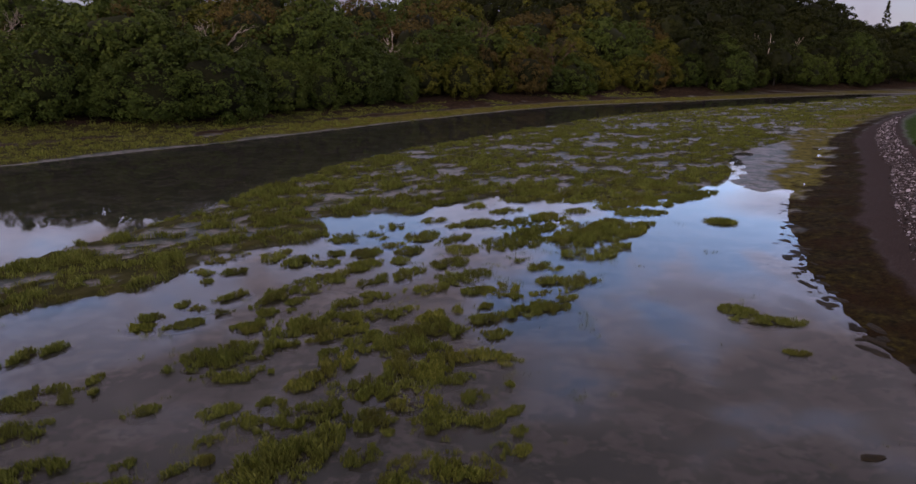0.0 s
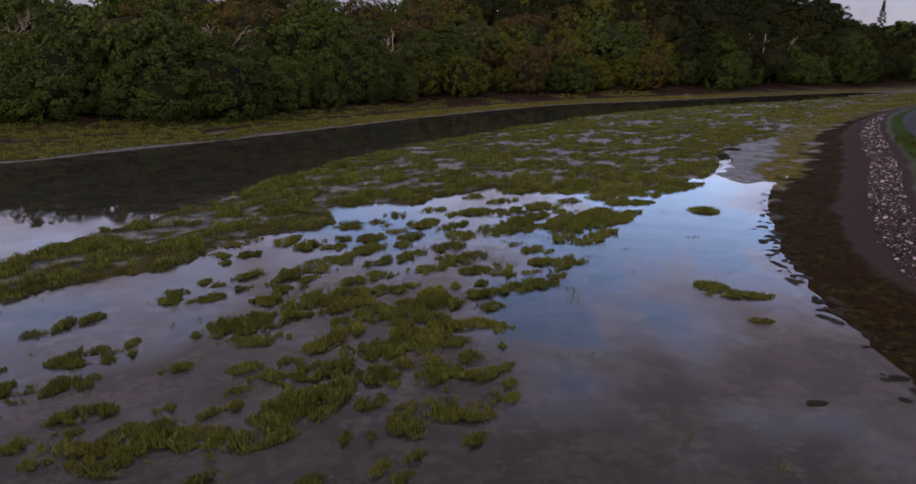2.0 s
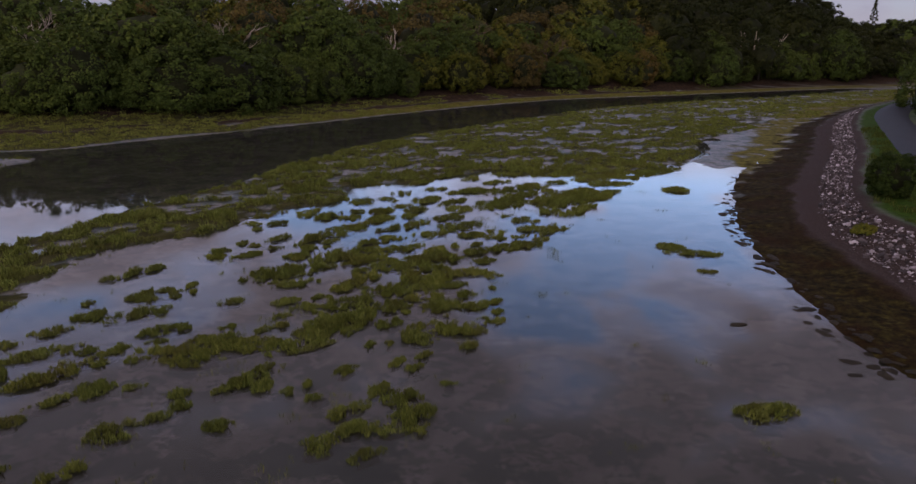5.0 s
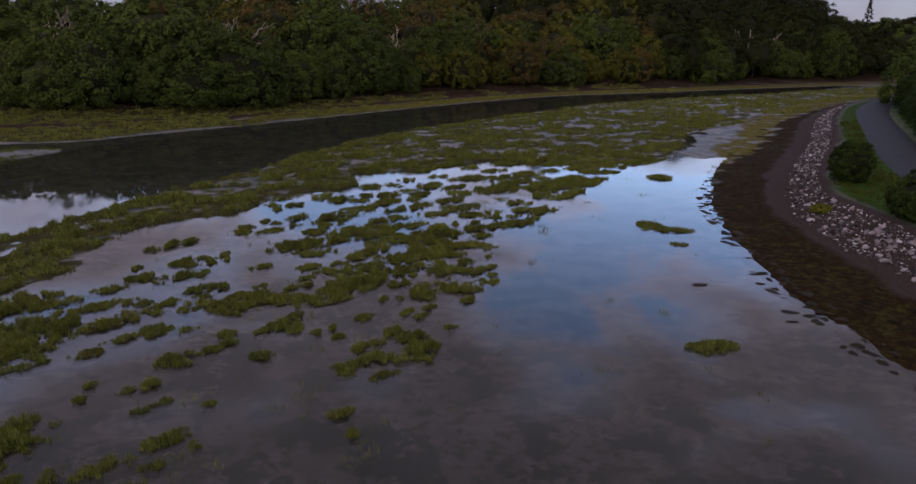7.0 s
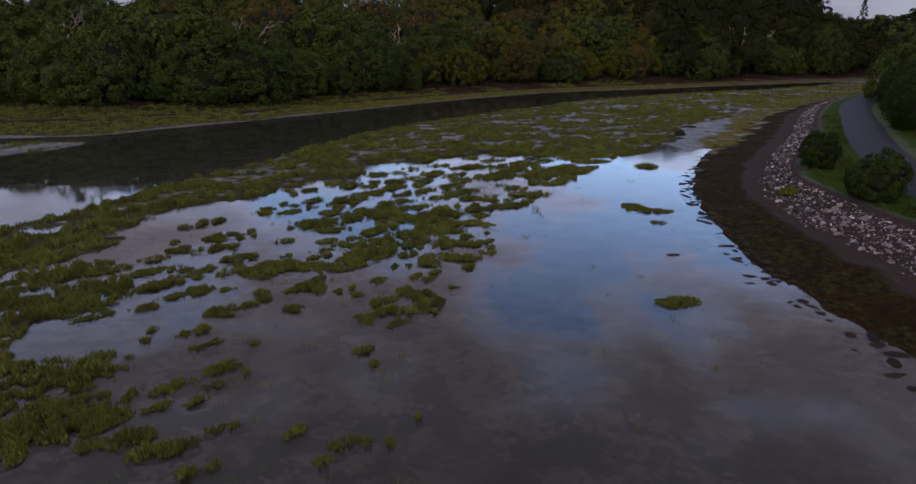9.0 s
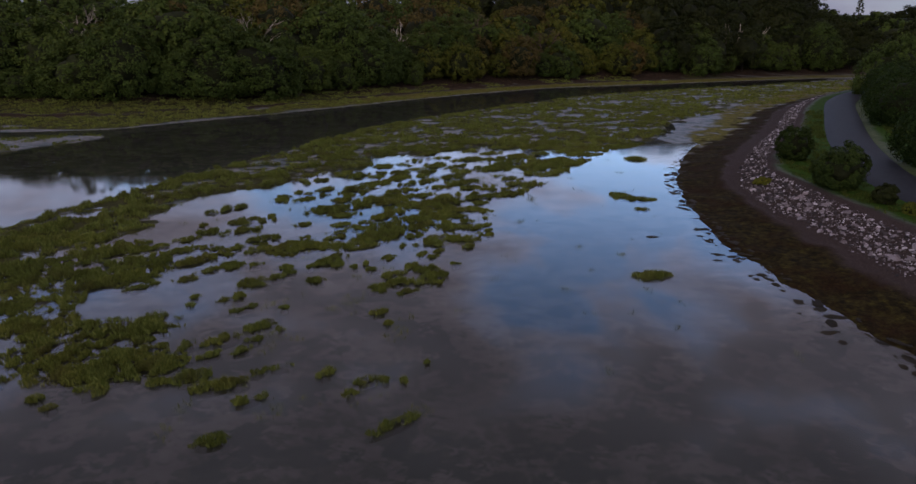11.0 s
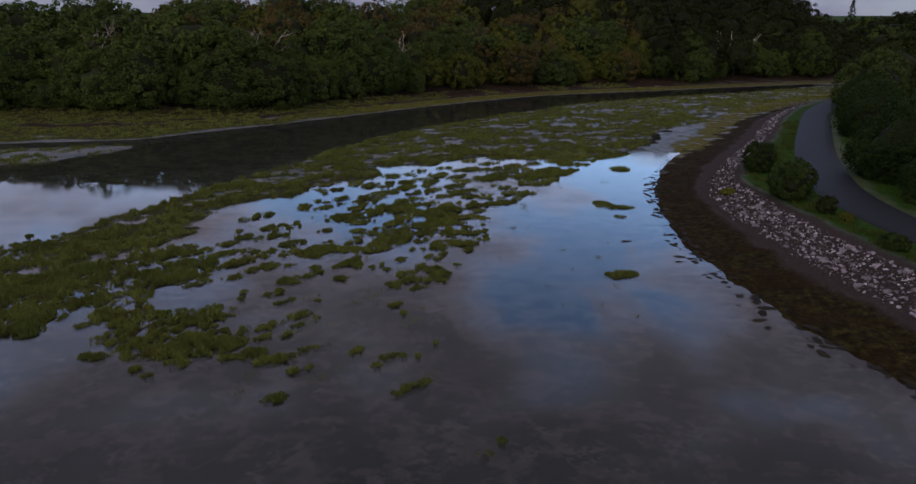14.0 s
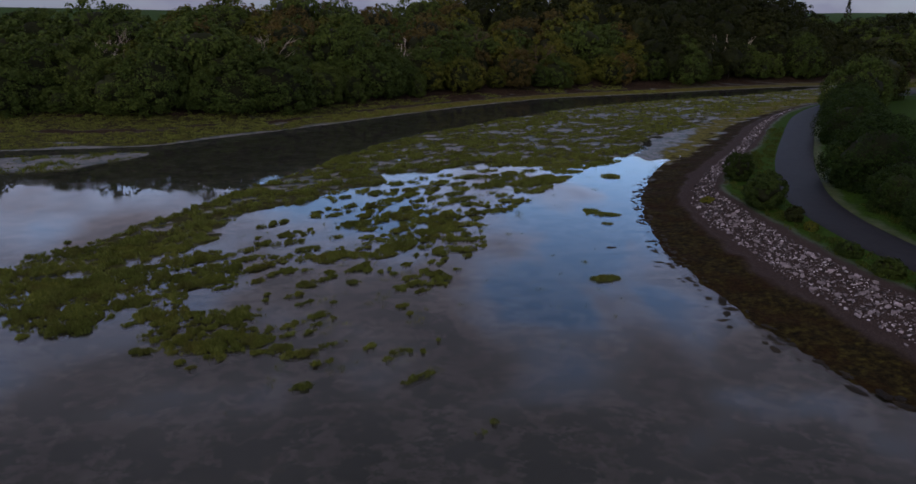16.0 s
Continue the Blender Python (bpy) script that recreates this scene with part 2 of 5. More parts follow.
# ---- plan ----
def wobble(x, y, seed):
    """Smooth random field, 0 to 1, one cell a metre."""
    ix, iy = np.floor(x), np.floor(y)
    fx, fy = x - ix, y - iy
    fx, fy = fx * fx * (3 - 2 * fx), fy * fy * (3 - 2 * fy)

    def corner(a, b):
        v = np.sin(a * 127.1 + b * 311.7 + seed * 74.7) * 43758.5453
        return v - np.floor(v)

    low = corner(ix, iy) * (1 - fx) + corner(ix + 1, iy) * fx
    high = corner(ix, iy + 1) * (1 - fx) + corner(ix + 1, iy + 1) * fx
    return low * (1 - fy) + high * fy


def fbm(x, y, size, seed, octaves=4):
    total, amount, whole = 0.0, 1.0, 0.0
    for k in range(octaves):
        total = total + amount * wobble(x / size * 2**k + 17.3 * k, y / size * 2**k - 9.1 * k, seed + k)
        whole += amount
        amount *= 0.5
    return total / whole


def smooth(v, lo, hi):
    f = np.clip((v - lo) / (hi - lo), 0, 1)
    return f * f * (3 - 2 * f)


def rounded(points, closed=False):
    """Corners cut once."""
    out = [] if closed else [points[0]]
    for p, q in zip(points, points[1:] + (points[:1] if closed else [])):
        out += [(p[0] * 0.75 + q[0] * 0.25, p[1] * 0.75 + q[1] * 0.25), (p[0] * 0.25 + q[0] * 0.75, p[1] * 0.25 + q[1] * 0.75)]
    return out if closed else out + [points[-1]]


def distance(points, x, y, closed=True):
    """Distance to a line; inside a closed one it is negative."""
    best, inside = np.full(x.shape, 1e9), np.zeros(x.shape, bool)
    ring = list(zip(points, points[1:] + points[:1])) if closed else list(zip(points, points[1:]))
    for (ax, ay), (bx, by) in ring:
        ex, ey = bx - ax, by - ay
        f = np.clip(((x - ax) * ex + (y - ay) * ey) / (ex * ex + ey * ey + 1e-9), 0, 1)
        best = np.minimum(best, (x - ax - f * ex) ** 2 + (y - ay - f * ey) ** 2)
        if closed and ay != by:
            inside ^= ((ay > y) != (by > y)) & (x < ex * (y - ay) / (by - ay) + ax)
    best = np.sqrt(best)
    return np.where(inside, -best, best) if closed else best


# the road side: water's edge, crest of the stone bank, middle of the road
SHORE = [(60, -200), (36, -60), (27, -20), (22.1, -7.5), (19.8, -3.0), (18.2, 3.1), (17.2, 10), (17.1, 17), (17.6, 24), (19.5, 32.6),
         (21.4, 38.1), (24.1, 44.3), (27.5, 51.5), (32.6, 58.5), (41, 72), (52, 91), (63, 104), (82, 126), (112, 150), (150, 182), (215, 225)]
CREST = [(75, -200), (46, -60), (34, -20), (29.6, -5), (28.0, 2.1), (26.6, 8), (26.3, 15), (26.1, 23), (26.4, 29.5), (28.7, 34.6),
         (33, 42), (40.6, 53.5), (49, 68.5), (58.5, 85), (72, 104), (92, 124), (122, 147), (165, 180), (230, 220)]
ROAD = [(85, -200), (52, -60), (41, -22), (35.5, -6), (32.9, 6), (32.2, 13), (32.6, 20), (34.3, 27), (37.2, 34), (41.3, 43),
        (46.5, 53), (52, 63), (58.5, 75), (66, 88), (78, 104), (98, 124), (128, 146), (170, 178), (240, 215)]
# the wooded side: water's edge and foot of the wood
BANK = [(-200, 20), (-110, 48), (-80, 54), (-64, 58), (-52.7, 60.6), (-47.8, 62.8), (-41.1, 70.9), (-35.0, 77.1), (-24.5, 89.5),
        (-11.0, 106.4), (7.2, 126.3), (24.0, 141.1), (47.0, 152), (87.8, 173.5), (132.0, 195), (185, 216), (250, 240)]
WOOD = [(-200, 60), (-120, 80), (-92, 86), (-77, 87), (-58.5, 88.5), (-42, 94), (-33.3, 104.5), (-21.4, 115.2), (-12.7, 126.5), (8.0, 143.5),
        (33.5, 162), (72.7, 181), (122.7, 206), (150, 217), (200, 240), (260, 262)]
SHOAL = [(-75, 44), (-58, 41.5), (-51.8, 43.2), (-47.3, 48.6), (-44.3, 57.3), (-52.4, 57.6), (-59.0, 54.3), (-75, 51)]
# the saltmarsh: its edge on the channel, then its edge on the open shallows
MARSH_CHANNEL = [(-36, 6), (-34.2, 11.4), (-32, 15.6), (-30.6, 22.5), (-27.6, 28.4), (-25.4, 35.3), (-21.6, 42.9), (-19.4, 50), (-15.2, 61.5),
                 (-8.7, 75), (2.4, 89), (9, 97.4), (20, 111), (38, 127.5), (66, 144), (93, 161.5), (125, 181), (170, 206), (215, 226)]
MARSH_SHALLOWS = [(190, 206), (150, 181), (112, 150), (82, 125), (62, 102.5), (50, 92), (43.5, 85), (34.5, 77), (31, 72), (28, 63), (23.5, 55.5),
                  (13.3, 49.2), (8.7, 52), (5.3, 49.8), (2.9, 51.7), (-1.9, 49.6), (-3.7, 46.4), (-9, 44.6), (-11, 44.3), (-10, 41.8), (-9.8, 38.8),
                  (-13, 36.5), (-15.1, 35), (-15.7, 31), (-19, 27.6), (-22, 25.7), (-21.6, 24), (-22, 21.4), (-20.6, 17.4), (-22, 14.4),
                  (-25, 11.2), (-29, 10), (-32, 8.4), (-34, 5.5)]
MARSH_SPIT = [(-60, 3), (-36, 9), (-33.5, 11.5), (-29, 14), (-25.2, 11.2), (-21.6, 9.4), (-20.5, 6.4), (-23.2, 6.3), (-22.4, 4.0), (-22.2, 1.4), (-23.6, 0.2),
              (-26.6, 0.9), (-28.8, 3.2), (-33, 4), (-60, -6)]
# bare wet pans in the saltmarsh: x, y, half length, half width, turn
PANS = [(4.9, 78, 3.2, 2.4, 20), (12.2, 72, 2.4, 2.6, 40), (17.4, 80.9, 2.6, 2.0, 40), (24, 88.2, 3.4, 1.4, 40), (30.2, 103.7, 3.2, 2.2, 30),
        (-2.2, 61.6, 2.4, 1.4, 50), (-5.3, 53.6, 2.6, 0.7, 60), (-11.5, 46.5, 1.6, 0.8, 20), (-19.5, 41, 1.3, 1.0, 50), (-14.5, 38.6, 1.5, 0.8, 20),
        (42.3, 101.4, 3.0, 1.5, 20), (53.8, 118.5, 4.5, 2.6, 20), (84, 152.5, 11, 2.2, 22), (73, 118.5, 8, 3.2, 40), (56, 99, 5, 1.8, 45),
        (34.2, 75.5, 3.6, 2.2, 45), (15.7, 64, 1.6, 0.8, 20), (100, 146, 8, 2.4, 30)]

# smooth fields of the plan on a half-metre grid
GX0, GY0, GSTEP = -150.0, -80.0, 0.5
gx, gy = np.meshgrid(np.arange(GX0, 262, GSTEP), np.arange(GY0, 282, GSTEP))
FIELD = {}
FIELD["shore"] = -distance(rounded(SHORE) + [(600, 240), (600, -200)], gx, gy)
FIELD["crest"] = -distance(rounded(CREST) + [(600, 230), (600, -200)], gx, gy)
FIELD["bank"] = -distance(rounded(BANK) + [(600, 300), (600, 900), (-900, 900), (-900, 20)], gx, gy)
FIELD["wood"] = -distance(rounded(WOOD) + [(600, 320), (600, 900), (-900, 900), (-900, 60)], gx, gy)
FIELD["marsh"] = -distance(rounded(MARSH_CHANNEL + MARSH_SHALLOWS, True), gx, gy)
FIELD["marsh"] = np.maximum(FIELD["marsh"], -distance(rounded(MARSH_SPIT, True), gx, gy))
FIELD["road"] = distance(rounded(ROAD), gx, gy, False)
FIELD["shoal"] = -distance(rounded(SHOAL, True), gx, gy)


def field(name, x, y):
    """A field of the plan at any place."""
    f = FIELD[name]
    u = np.clip((x - GX0) / GSTEP, 0, f.shape[1] - 1.001)
    v = np.clip((y - GY0) / GSTEP, 0, f.shape[0] - 1.001)
    i, j = u.astype(int), v.astype(int)
    a, b = u - i, v - j
    return (f[j, i] * (1 - a) + f[j, i + 1] * a) * (1 - b) + (f[j + 1, i] * (1 - a) + f[j + 1, i + 1] * a) * b


def pans_at(x, y):
    deep = np.full(x.shape, -9.0)
    for px, py, long, wide, turn in PANS:
        c, s = math.cos(radians(turn)), math.sin(radians(turn))
        u, v = (x - px) * c + (y - py) * s, (y - py) * c - (x - px) * s
        deep = np.maximum(deep, 1 - np.sqrt((u / long) ** 2 + (v / wide) ** 2))
    return deep


def marsh_cover(x, y):
    """How thickly cordgrass grows in the saltmarsh: over 0 it stands, under 0 there is mud."""
    c, s = math.cos(radians(32)), math.sin(radians(32))
    u, v = x * c + y * s, y * c - x * s
    inside = field("marsh", x, y) + 1.6 * (fbm(x, y, 2.2, 3) - 0.5)
    gaps = fbm(u, v * 1.7, 3.4, 11, 5)
    fine = fbm(u, v * 1.5, 1.0, 23, 3)
    depth = smooth(field("marsh", x, y), 0, 7)
    level = (gaps - 0.425 + 0.03 * (1 - depth) + -0.06 * (1 - smooth(y, 10, 25))) * 2.6 + (fine - 0.5) * 2.4
    rag = pans_at(x, y) - 0.18 + 2.4 * (fbm(u, v * 1.6, 2.6, 31, 5) - 0.5)
    return np.minimum(np.minimum(inside * 0.5, level), -rag * 1.5)


def bank_cover(x, y):
    """Grass on the flat strip before the wood."""
    d = field("bank", x, y) + 4.0 * (fbm(x, y, 5.0, 41) - 0.5)
    w = field("wood", x, y)
    keep = fbm(x, y, 7.0, 43) - 0.26 - 0.35 * smooth(x, -30, 5)
    part = np.clip(field("bank", x, y) / (np.maximum(field("bank", x, y), 0) + np.maximum(-w, 0) + 1e-6), 0, 1)
    strip = np.exp(-(((part - 0.52 + 0.25 * (fbm(x, y, 9.0, 47) - 0.5)) / 0.10) ** 2))
    return np.minimum(np.minimum((d - 1.0) * 0.3, (1.5 - w) * 0.4), keep * 3 + 0.2) - 0.8 * strip


def terrain(x, y):
    """Height of the ground, and what covers it."""
    x, y = np.asarray(x, float), np.asarray(y, float)
    n1, n2, n3 = fbm(x, y, 3.0, 51), fbm(x, y, 0.9, 57, 3), fbm(x, y, 14.0, 61, 3)
    sh, cr, bk, wd, rd = (field(k, x, y) for k in ("shore", "crest", "bank", "wood", "road"))
    sh_r = sh + 1.5 * (fbm(x, y, 2.4, 63) - 0.5)
    z = -0.32 + 0.16 * (n1 - 0.5) + 0.12 * (n3 - 0.5)
    cover = marsh_cover(x, y)
    inside = smooth(field("marsh", x, y) + 1.6 * (fbm(x, y, 2.2, 3) - 0.5), -0.5, 0.6)
    lift = inside * (0.36 - 0.11 * (1 - smooth(y, 20, 40)) + 0.10 * smooth(cover, -0.15, 0.2) + 0.03 * (n2 - 0.5))
    z = z + lift + 0.05 * inside * n3
    # mud flats at the head of the open shallows
    flat = smooth(sh + 7 + 0.14 * (y - 50) + 5 * (fbm(x, y, 5.0, 67) - 0.5), 0, 4) * smooth(y + 6 * (n1 - 0.5), 50, 58)
    z = np.maximum(z, -0.3 + flat * (0.375 + 0.03 * (n2 - 0.5)))
    shoal = smooth(field("shoal", x, y) + 2.0 * (n1 - 0.5), 0, 1.5)
    z = np.maximum(z, -0.3 + shoal * (0.36 + 0.05 * n1))
    # the road side
    share = sh / (np.maximum(sh, 0) + np.maximum(-cr, 0) + 1e-6)
    beach = np.interp(share, [0, 0.35, 0.55, 0.66, 1.0], [0.0, 0.35, 0.6, 0.85, 2.0]) + 0.07 * (n2 - 0.5) * (share < 1)
    inland = 2.05 + 0.1 * (n1 - 0.5) * smooth(rd, 2.4, 5) + 0.05 * np.maximum(cr - 14, 0) - 0.00009 * np.maximum(cr - 14, 0) ** 2 * (cr < 250)
    near = np.where(cr > 0, inland, beach)
    slope = np.clip(sh_r, -4, 0) * 0.08
    z = np.where(sh > 0, np.maximum(near + np.minimum(0.25 * (sh_r - sh), 0.1) * (share < 0.4), 0.0 + 0.02 * sh_r), np.maximum(z, slope - 0.02))
    # the wooded side and its hill
    part = np.clip(bk / (np.maximum(bk, 0) + np.maximum(-wd, 0) + 1e-6), 0, 1)
    strand = np.interp(part, [0, 0.12, 0.35, 0.8, 1], [0.0, 0.12, 0.35, 0.6, 1.2]) + 0.1 * (n2 - 0.5) * part
    steep = 0.23 + 0.06 * smooth(x, -20, 40) - 0.15 * smooth(x, 147, 182)
    hill = 1.2 + np.minimum(steep * np.maximum(wd, 0), 8.4 + 4.8 * smooth(x, -85, -50) + 16.8 * smooth(x, -48, 50) * (1 - 0.6 * smooth(x, 152, 192))) + 2.0 * (n3 - 0.5)
    z = np.where(wd > 0, np.maximum(hill, 0.6), np.where(bk > 0, np.maximum(strand, 0.01), np.maximum(z, np.clip(bk, -5, 0) * 0.1 - 0.03)))
    # far country
    r = np.hypot(x, y)
    far = smooth(r, 330, 700)
    ridge = 12 + 62 * smooth(r, 900, 2300) + 26 * (fbm(x, y, 700.0, 71) - 0.5) * smooth(r, 500, 1500)
    z = z * (1 - far * (y > -60)) + ridge * far * (y > -60)
    a = np.zeros((*x.shape, 4))
    b = np.zeros((*x.shape, 4))
    a[..., 3] = b[..., 3] = 1
    land = (sh > 0) | (bk > 0)
    a[..., 0] = np.where(land, smooth(bank_cover(x, y), -0.1, 0.15) * (bk > 0), smooth(cover, -0.08, 0.1))
    patch = fbm(x, y, 1.8, 73, 5)
    weed = (sh > -0.6) * smooth(0.62 - share + 0.35 * (patch - 0.5), 0, 0.12) * smooth(patch + 0.12 + 0.45 * smooth(share, 0.0, 0.3) - 0.3 * smooth(y, 45, 60) * (1 - smooth(share, 0.2, 0.5)), 0.42, 0.58)
    red = smooth(part + 0.2 * (patch - 0.5) - 0.12 * smooth(x, -40, -10), 0.28, 0.42) * smooth(fbm(x, y, 4.0, 77) + 0.3, 0.45, 0.62) * (bk > 0) * (wd < 0)
    red = red * (1 - 0.75 * smooth(bank_cover(x, y), -0.1, 0.15))
    weed = np.maximum(weed, (sh > 0) * smooth(share + 0.3 * (patch - 0.5), 0.06, 0.16) * (1 - 0.95 * smooth(y, 38, 50) * (1 - smooth(share + 0.6 * (patch - 0.5) - 0.2 * smooth(y, 50, 75), 0.17, 0.23))))
    weed = np.maximum(weed, smooth(sh_r, -0.7, -0.1) * (share < 0.3) * (1 - smooth(y, 36, 46)))
    a[..., 1] = np.clip(weed * (1 - smooth(share + 0.2 * (patch - 0.5), 0.53, 0.6)), 0, 1)
    # channel bottom painted darker with the weed colour, imitating light lost in deep water
    channel_dark = smooth(-bk, 1, 5) * (1 - smooth(-bk, 22, 34)) * smooth(-field("marsh", x, y), 0.5, 2.5) * (sh < 0) * (1 - shoal)
    a[..., 1] = np.maximum(a[..., 1], 0.45 * channel_dark)
    green_flat = smooth(sh + 2.8 + 7 * (patch - 0.5) + 0.05 * (y - 50), 0, 2) * smooth(y, 36, 56) * smooth(0.42 - share, 0, 0.2)
    a[..., 2] = np.clip(green_flat * smooth(patch, 0.24, 0.40) + smooth(part + 0.1 * (patch - 0.5), 0.03, 0.08) * (1 - smooth(part + 0.3 * (patch - 0.5), 0.42, 0.54)) * smooth(x, -40, -10) * (bk > 0)
                        + (sh > 0) * 0.8 * smooth(patch, 0.5, 0.6) * (share < 0.3), 0, 1)
    b[..., 0] = (sh > 0) * smooth(share + 0.2 * (patch - 0.5), 0.46, 0.55) * (1 - smooth(cr + 1.0 * (patch - 0.5), 0.2, 1.2))
    b[..., 1] = np.maximum((sh > 0) * smooth(cr + 1.0 * (patch - 0.5), 0.2, 1.2), smooth(r, 380, 600))
    strip = 0.5 * smooth(rd, 2.0, 2.3) * (1 - smooth(rd + 1.6 * (patch - 0.5), 2.7, 3.6)) * (cr > 6.5)
    b[..., 1] *= 1 - 0.85 * strip
    a[..., 2] = np.maximum(a[..., 2], strip)
    b[..., 2] = np.maximum(np.where(wd > -1.5, 1.0, 0.0) * (r < 420), red)
    return z, a, b


def height(x, y):
    return float(terrain(np.array([x]), np.array([y]))[0][0])


def steps(lo, hi, step, far_lo, far_hi, grow=1.22):
    """Even steps from lo to hi, widening outside."""
    mid = list(np.arange(lo, hi, step))
    up, gap = [hi], step
    while up[-1] < far_hi:
        gap *= grow
        up.append(up[-1] + gap)
    down, gap = [lo], step
    while down[-1] > far_lo:
        gap *= grow
        down.append(down[-1] - gap)
    return np.array(down[:0:-1] + mid + up)


def build_ground():
    xs = steps(-80, 66, 0.4, -4000, 4000)
    ys = np.concatenate([steps(-12, 100, 0.4, -3000, 99, 1.22)[:-1], steps(100.4, 225, 0.8, 100, 4500, 1.2)])
    ys = np.unique(np.round(ys, 3))
    x, y = np.meshgrid(xs, ys)
    z, a, b = terrain(x, y)
    me = bpy.data.meshes.new("ground")
    nx, ny = len(xs), len(ys)
    co = np.stack([x, y, z], -1).reshape(-1, 3)
    i = (np.arange(ny - 1)[:, None] * nx + np.arange(nx - 1)[None]).ravel()
    quads = np.stack([i, i + 1, i + nx + 1, i + nx], -1)
    fill_mesh(me, co, quads)
    for key, values in (("zone_a", a), ("zone_b", b)):
        layer = me.attributes.new(key, "FLOAT_COLOR", "POINT")
        layer.data.foreach_set("color", values.reshape(-1).astype(np.float32))
    me.polygons.foreach_set("use_smooth", np.ones(len(quads), bool))
    me.materials.append(M_GROUND)
    return tagged(new("ground", me), "estuary mud, weedy beach, grassy banks and hills", "ground", kind="structure")


def fill_mesh(me, co, faces):
    """Vertices and equal-sided faces from arrays."""
    n, k = faces.shape
    me.vertices.add(len(co))
    me.vertices.foreach_set("co", np.asarray(co, np.float32).ravel())
    me.loops.add(n * k)
    me.loops.foreach_set("vertex_index", faces.astype(np.int32).ravel())
    me.polygons.add(n)
    me.polygons.foreach_set("loop_start", np.arange(0, n * k, k, dtype=np.int32))
    me.update(calc_edges=True)
    me.validate()


def part(name, me, material, parent=None, label=""):
    """One mesh object, under a thing or a part."""
    if isinstance(me, bmesh.types.BMesh):
        bm, me = me, bpy.data.meshes.new(name)
        bm.to_mesh(me)
        bm.free()
    if material and not me.materials:
        me.materials.append(material)
    ob = new(name, me)
    ob.parent = parent
    if label:
        ob["label"] = label
    return ob


build_ground()


def build_water():
    me = bpy.data.meshes.new("water")
    me.from_pydata([(-420, -300, 0), (300, -300, 0), (300, 330, 0), (-420, 330, 0)], [], [(0, 1, 2, 3)])
    me.materials.append(M_WATER)
    tagged(new("water", me), "calm shallow estuary water mirroring an evening sky", "water", kind="structure")


build_water()


def build_road():
    line = rounded(rounded(ROAD))
    line = [p for p in line if -80 < p[1] < 175]
    co, faces = [], []
    across = (-2.25, -2.1, -1.0, 0.0, 1.0, 2.1, 2.25)
    for k, p in enumerate(line):
        q, o = line[min(k + 1, len(line) - 1)], line[max(k - 1, 0)]
        d = Vector((q[0] - o[0], q[1] - o[1], 0)).normalized()
        side = Vector((d.y, -d.x, 0))
        for w in across:
            drop = 0.16 if abs(w) > 2.2 else 0.03 * (abs(w) / 2.1) ** 2
            co.append((p[0] + side.x * w, p[1] + side.y * w, 2.17 - drop))
    m = len(across)
    for k in range(len(line) - 1):
        for j in range(m - 1):
            faces.append((k * m + j, k * m + j + 1, (k + 1) * m + j + 1, (k + 1) * m + j))
    me = bpy.data.meshes.new("road")
    fill_mesh(me, np.array(co), np.array(faces))
    me.materials.append(M_ASPHALT)
    tagged(new("road", me), "narrow grey asphalt lane curving along the shore", "road", kind="structure")


build_road()

# ---- grass ----
rng = np.random.default_rng(7)


def blades_mesh(name, x, y, z, tall, wide, lean=0.6):
    """Grass blades, a bent pair of triangles each."""
    n = len(x)
    turn = rng.uniform(0, 2 * np.pi, n)
    bend = rng.uniform(0, 2 * np.pi, n)
    out = rng.uniform(0.05, lean, n) * tall
    dx, dy = np.cos(turn) * wide / 2, np.sin(turn) * wide / 2
    co = np.empty((n, 4, 3))
    co[:, 0] = np.stack([x - dx, y - dy, z - 0.03], -1)
    co[:, 1] = np.stack([x + dx, y + dy, z - 0.03], -1)
    mx, my = x + np.cos(bend) * out * 0.35, y + np.sin(bend) * out * 0.35
    co[:, 2] = np.stack([mx + dx * 0.8, my + dy * 0.8, z + tall * 0.6], -1)
    co[:, 3] = np.stack([x + np.cos(bend) * out, y + np.sin(bend) * out, z + tall], -1)
    i = np.arange(n) * 4
    faces = np.concatenate([np.stack([i, i + 1, i + 2], -1), np.stack([i, i + 2, i + 3], -1)])
    me = bpy.data.meshes.new(name)
    fill_mesh(me, co.reshape(-1, 3), faces)
    return me


def scatter(x0, x1, y0, y1, per_metre, cover, tall, wide):
    """Places where the cover is over nought, with the blades' heights and widths."""
    n = int((x1 - x0) * (y1 - y0) * per_metre)
    x, y = rng.uniform(x0, x1, n), rng.uniform(y0, y1, n)
    c = cover(x, y)
    clump = fbm(x, y, 1.15, 91, 3)
    tuft = fbm(x, y, 0.55, 95, 2)
    keep = (c > rng.uniform(-0.05, 0.12, n)) & (clump > 0.40 + rng.uniform(-0.06, 0.04, n)) & (tuft > 0.33 + rng.uniform(-0.07, 0.05, n))
    x, y, c, clump, tuft = x[keep], y[keep], c[keep], clump[keep], tuft[keep]
    h = tall * (0.25 + 0.3 * np.clip(c * 1.8, 0, 1) + 2.3 * np.clip(clump - 0.40, 0, 0.25)) * (0.55 + 2.3 * np.clip(tuft - 0.33, 0, 0.35)) * rng.uniform(0.6, 1.3, len(x))
    return x, y, h, np.full(len(x), wide) * rng.uniform(0.7, 1.3, len(x))


def join(rows):
    return [np.concatenate(v) for v in zip(*rows)]


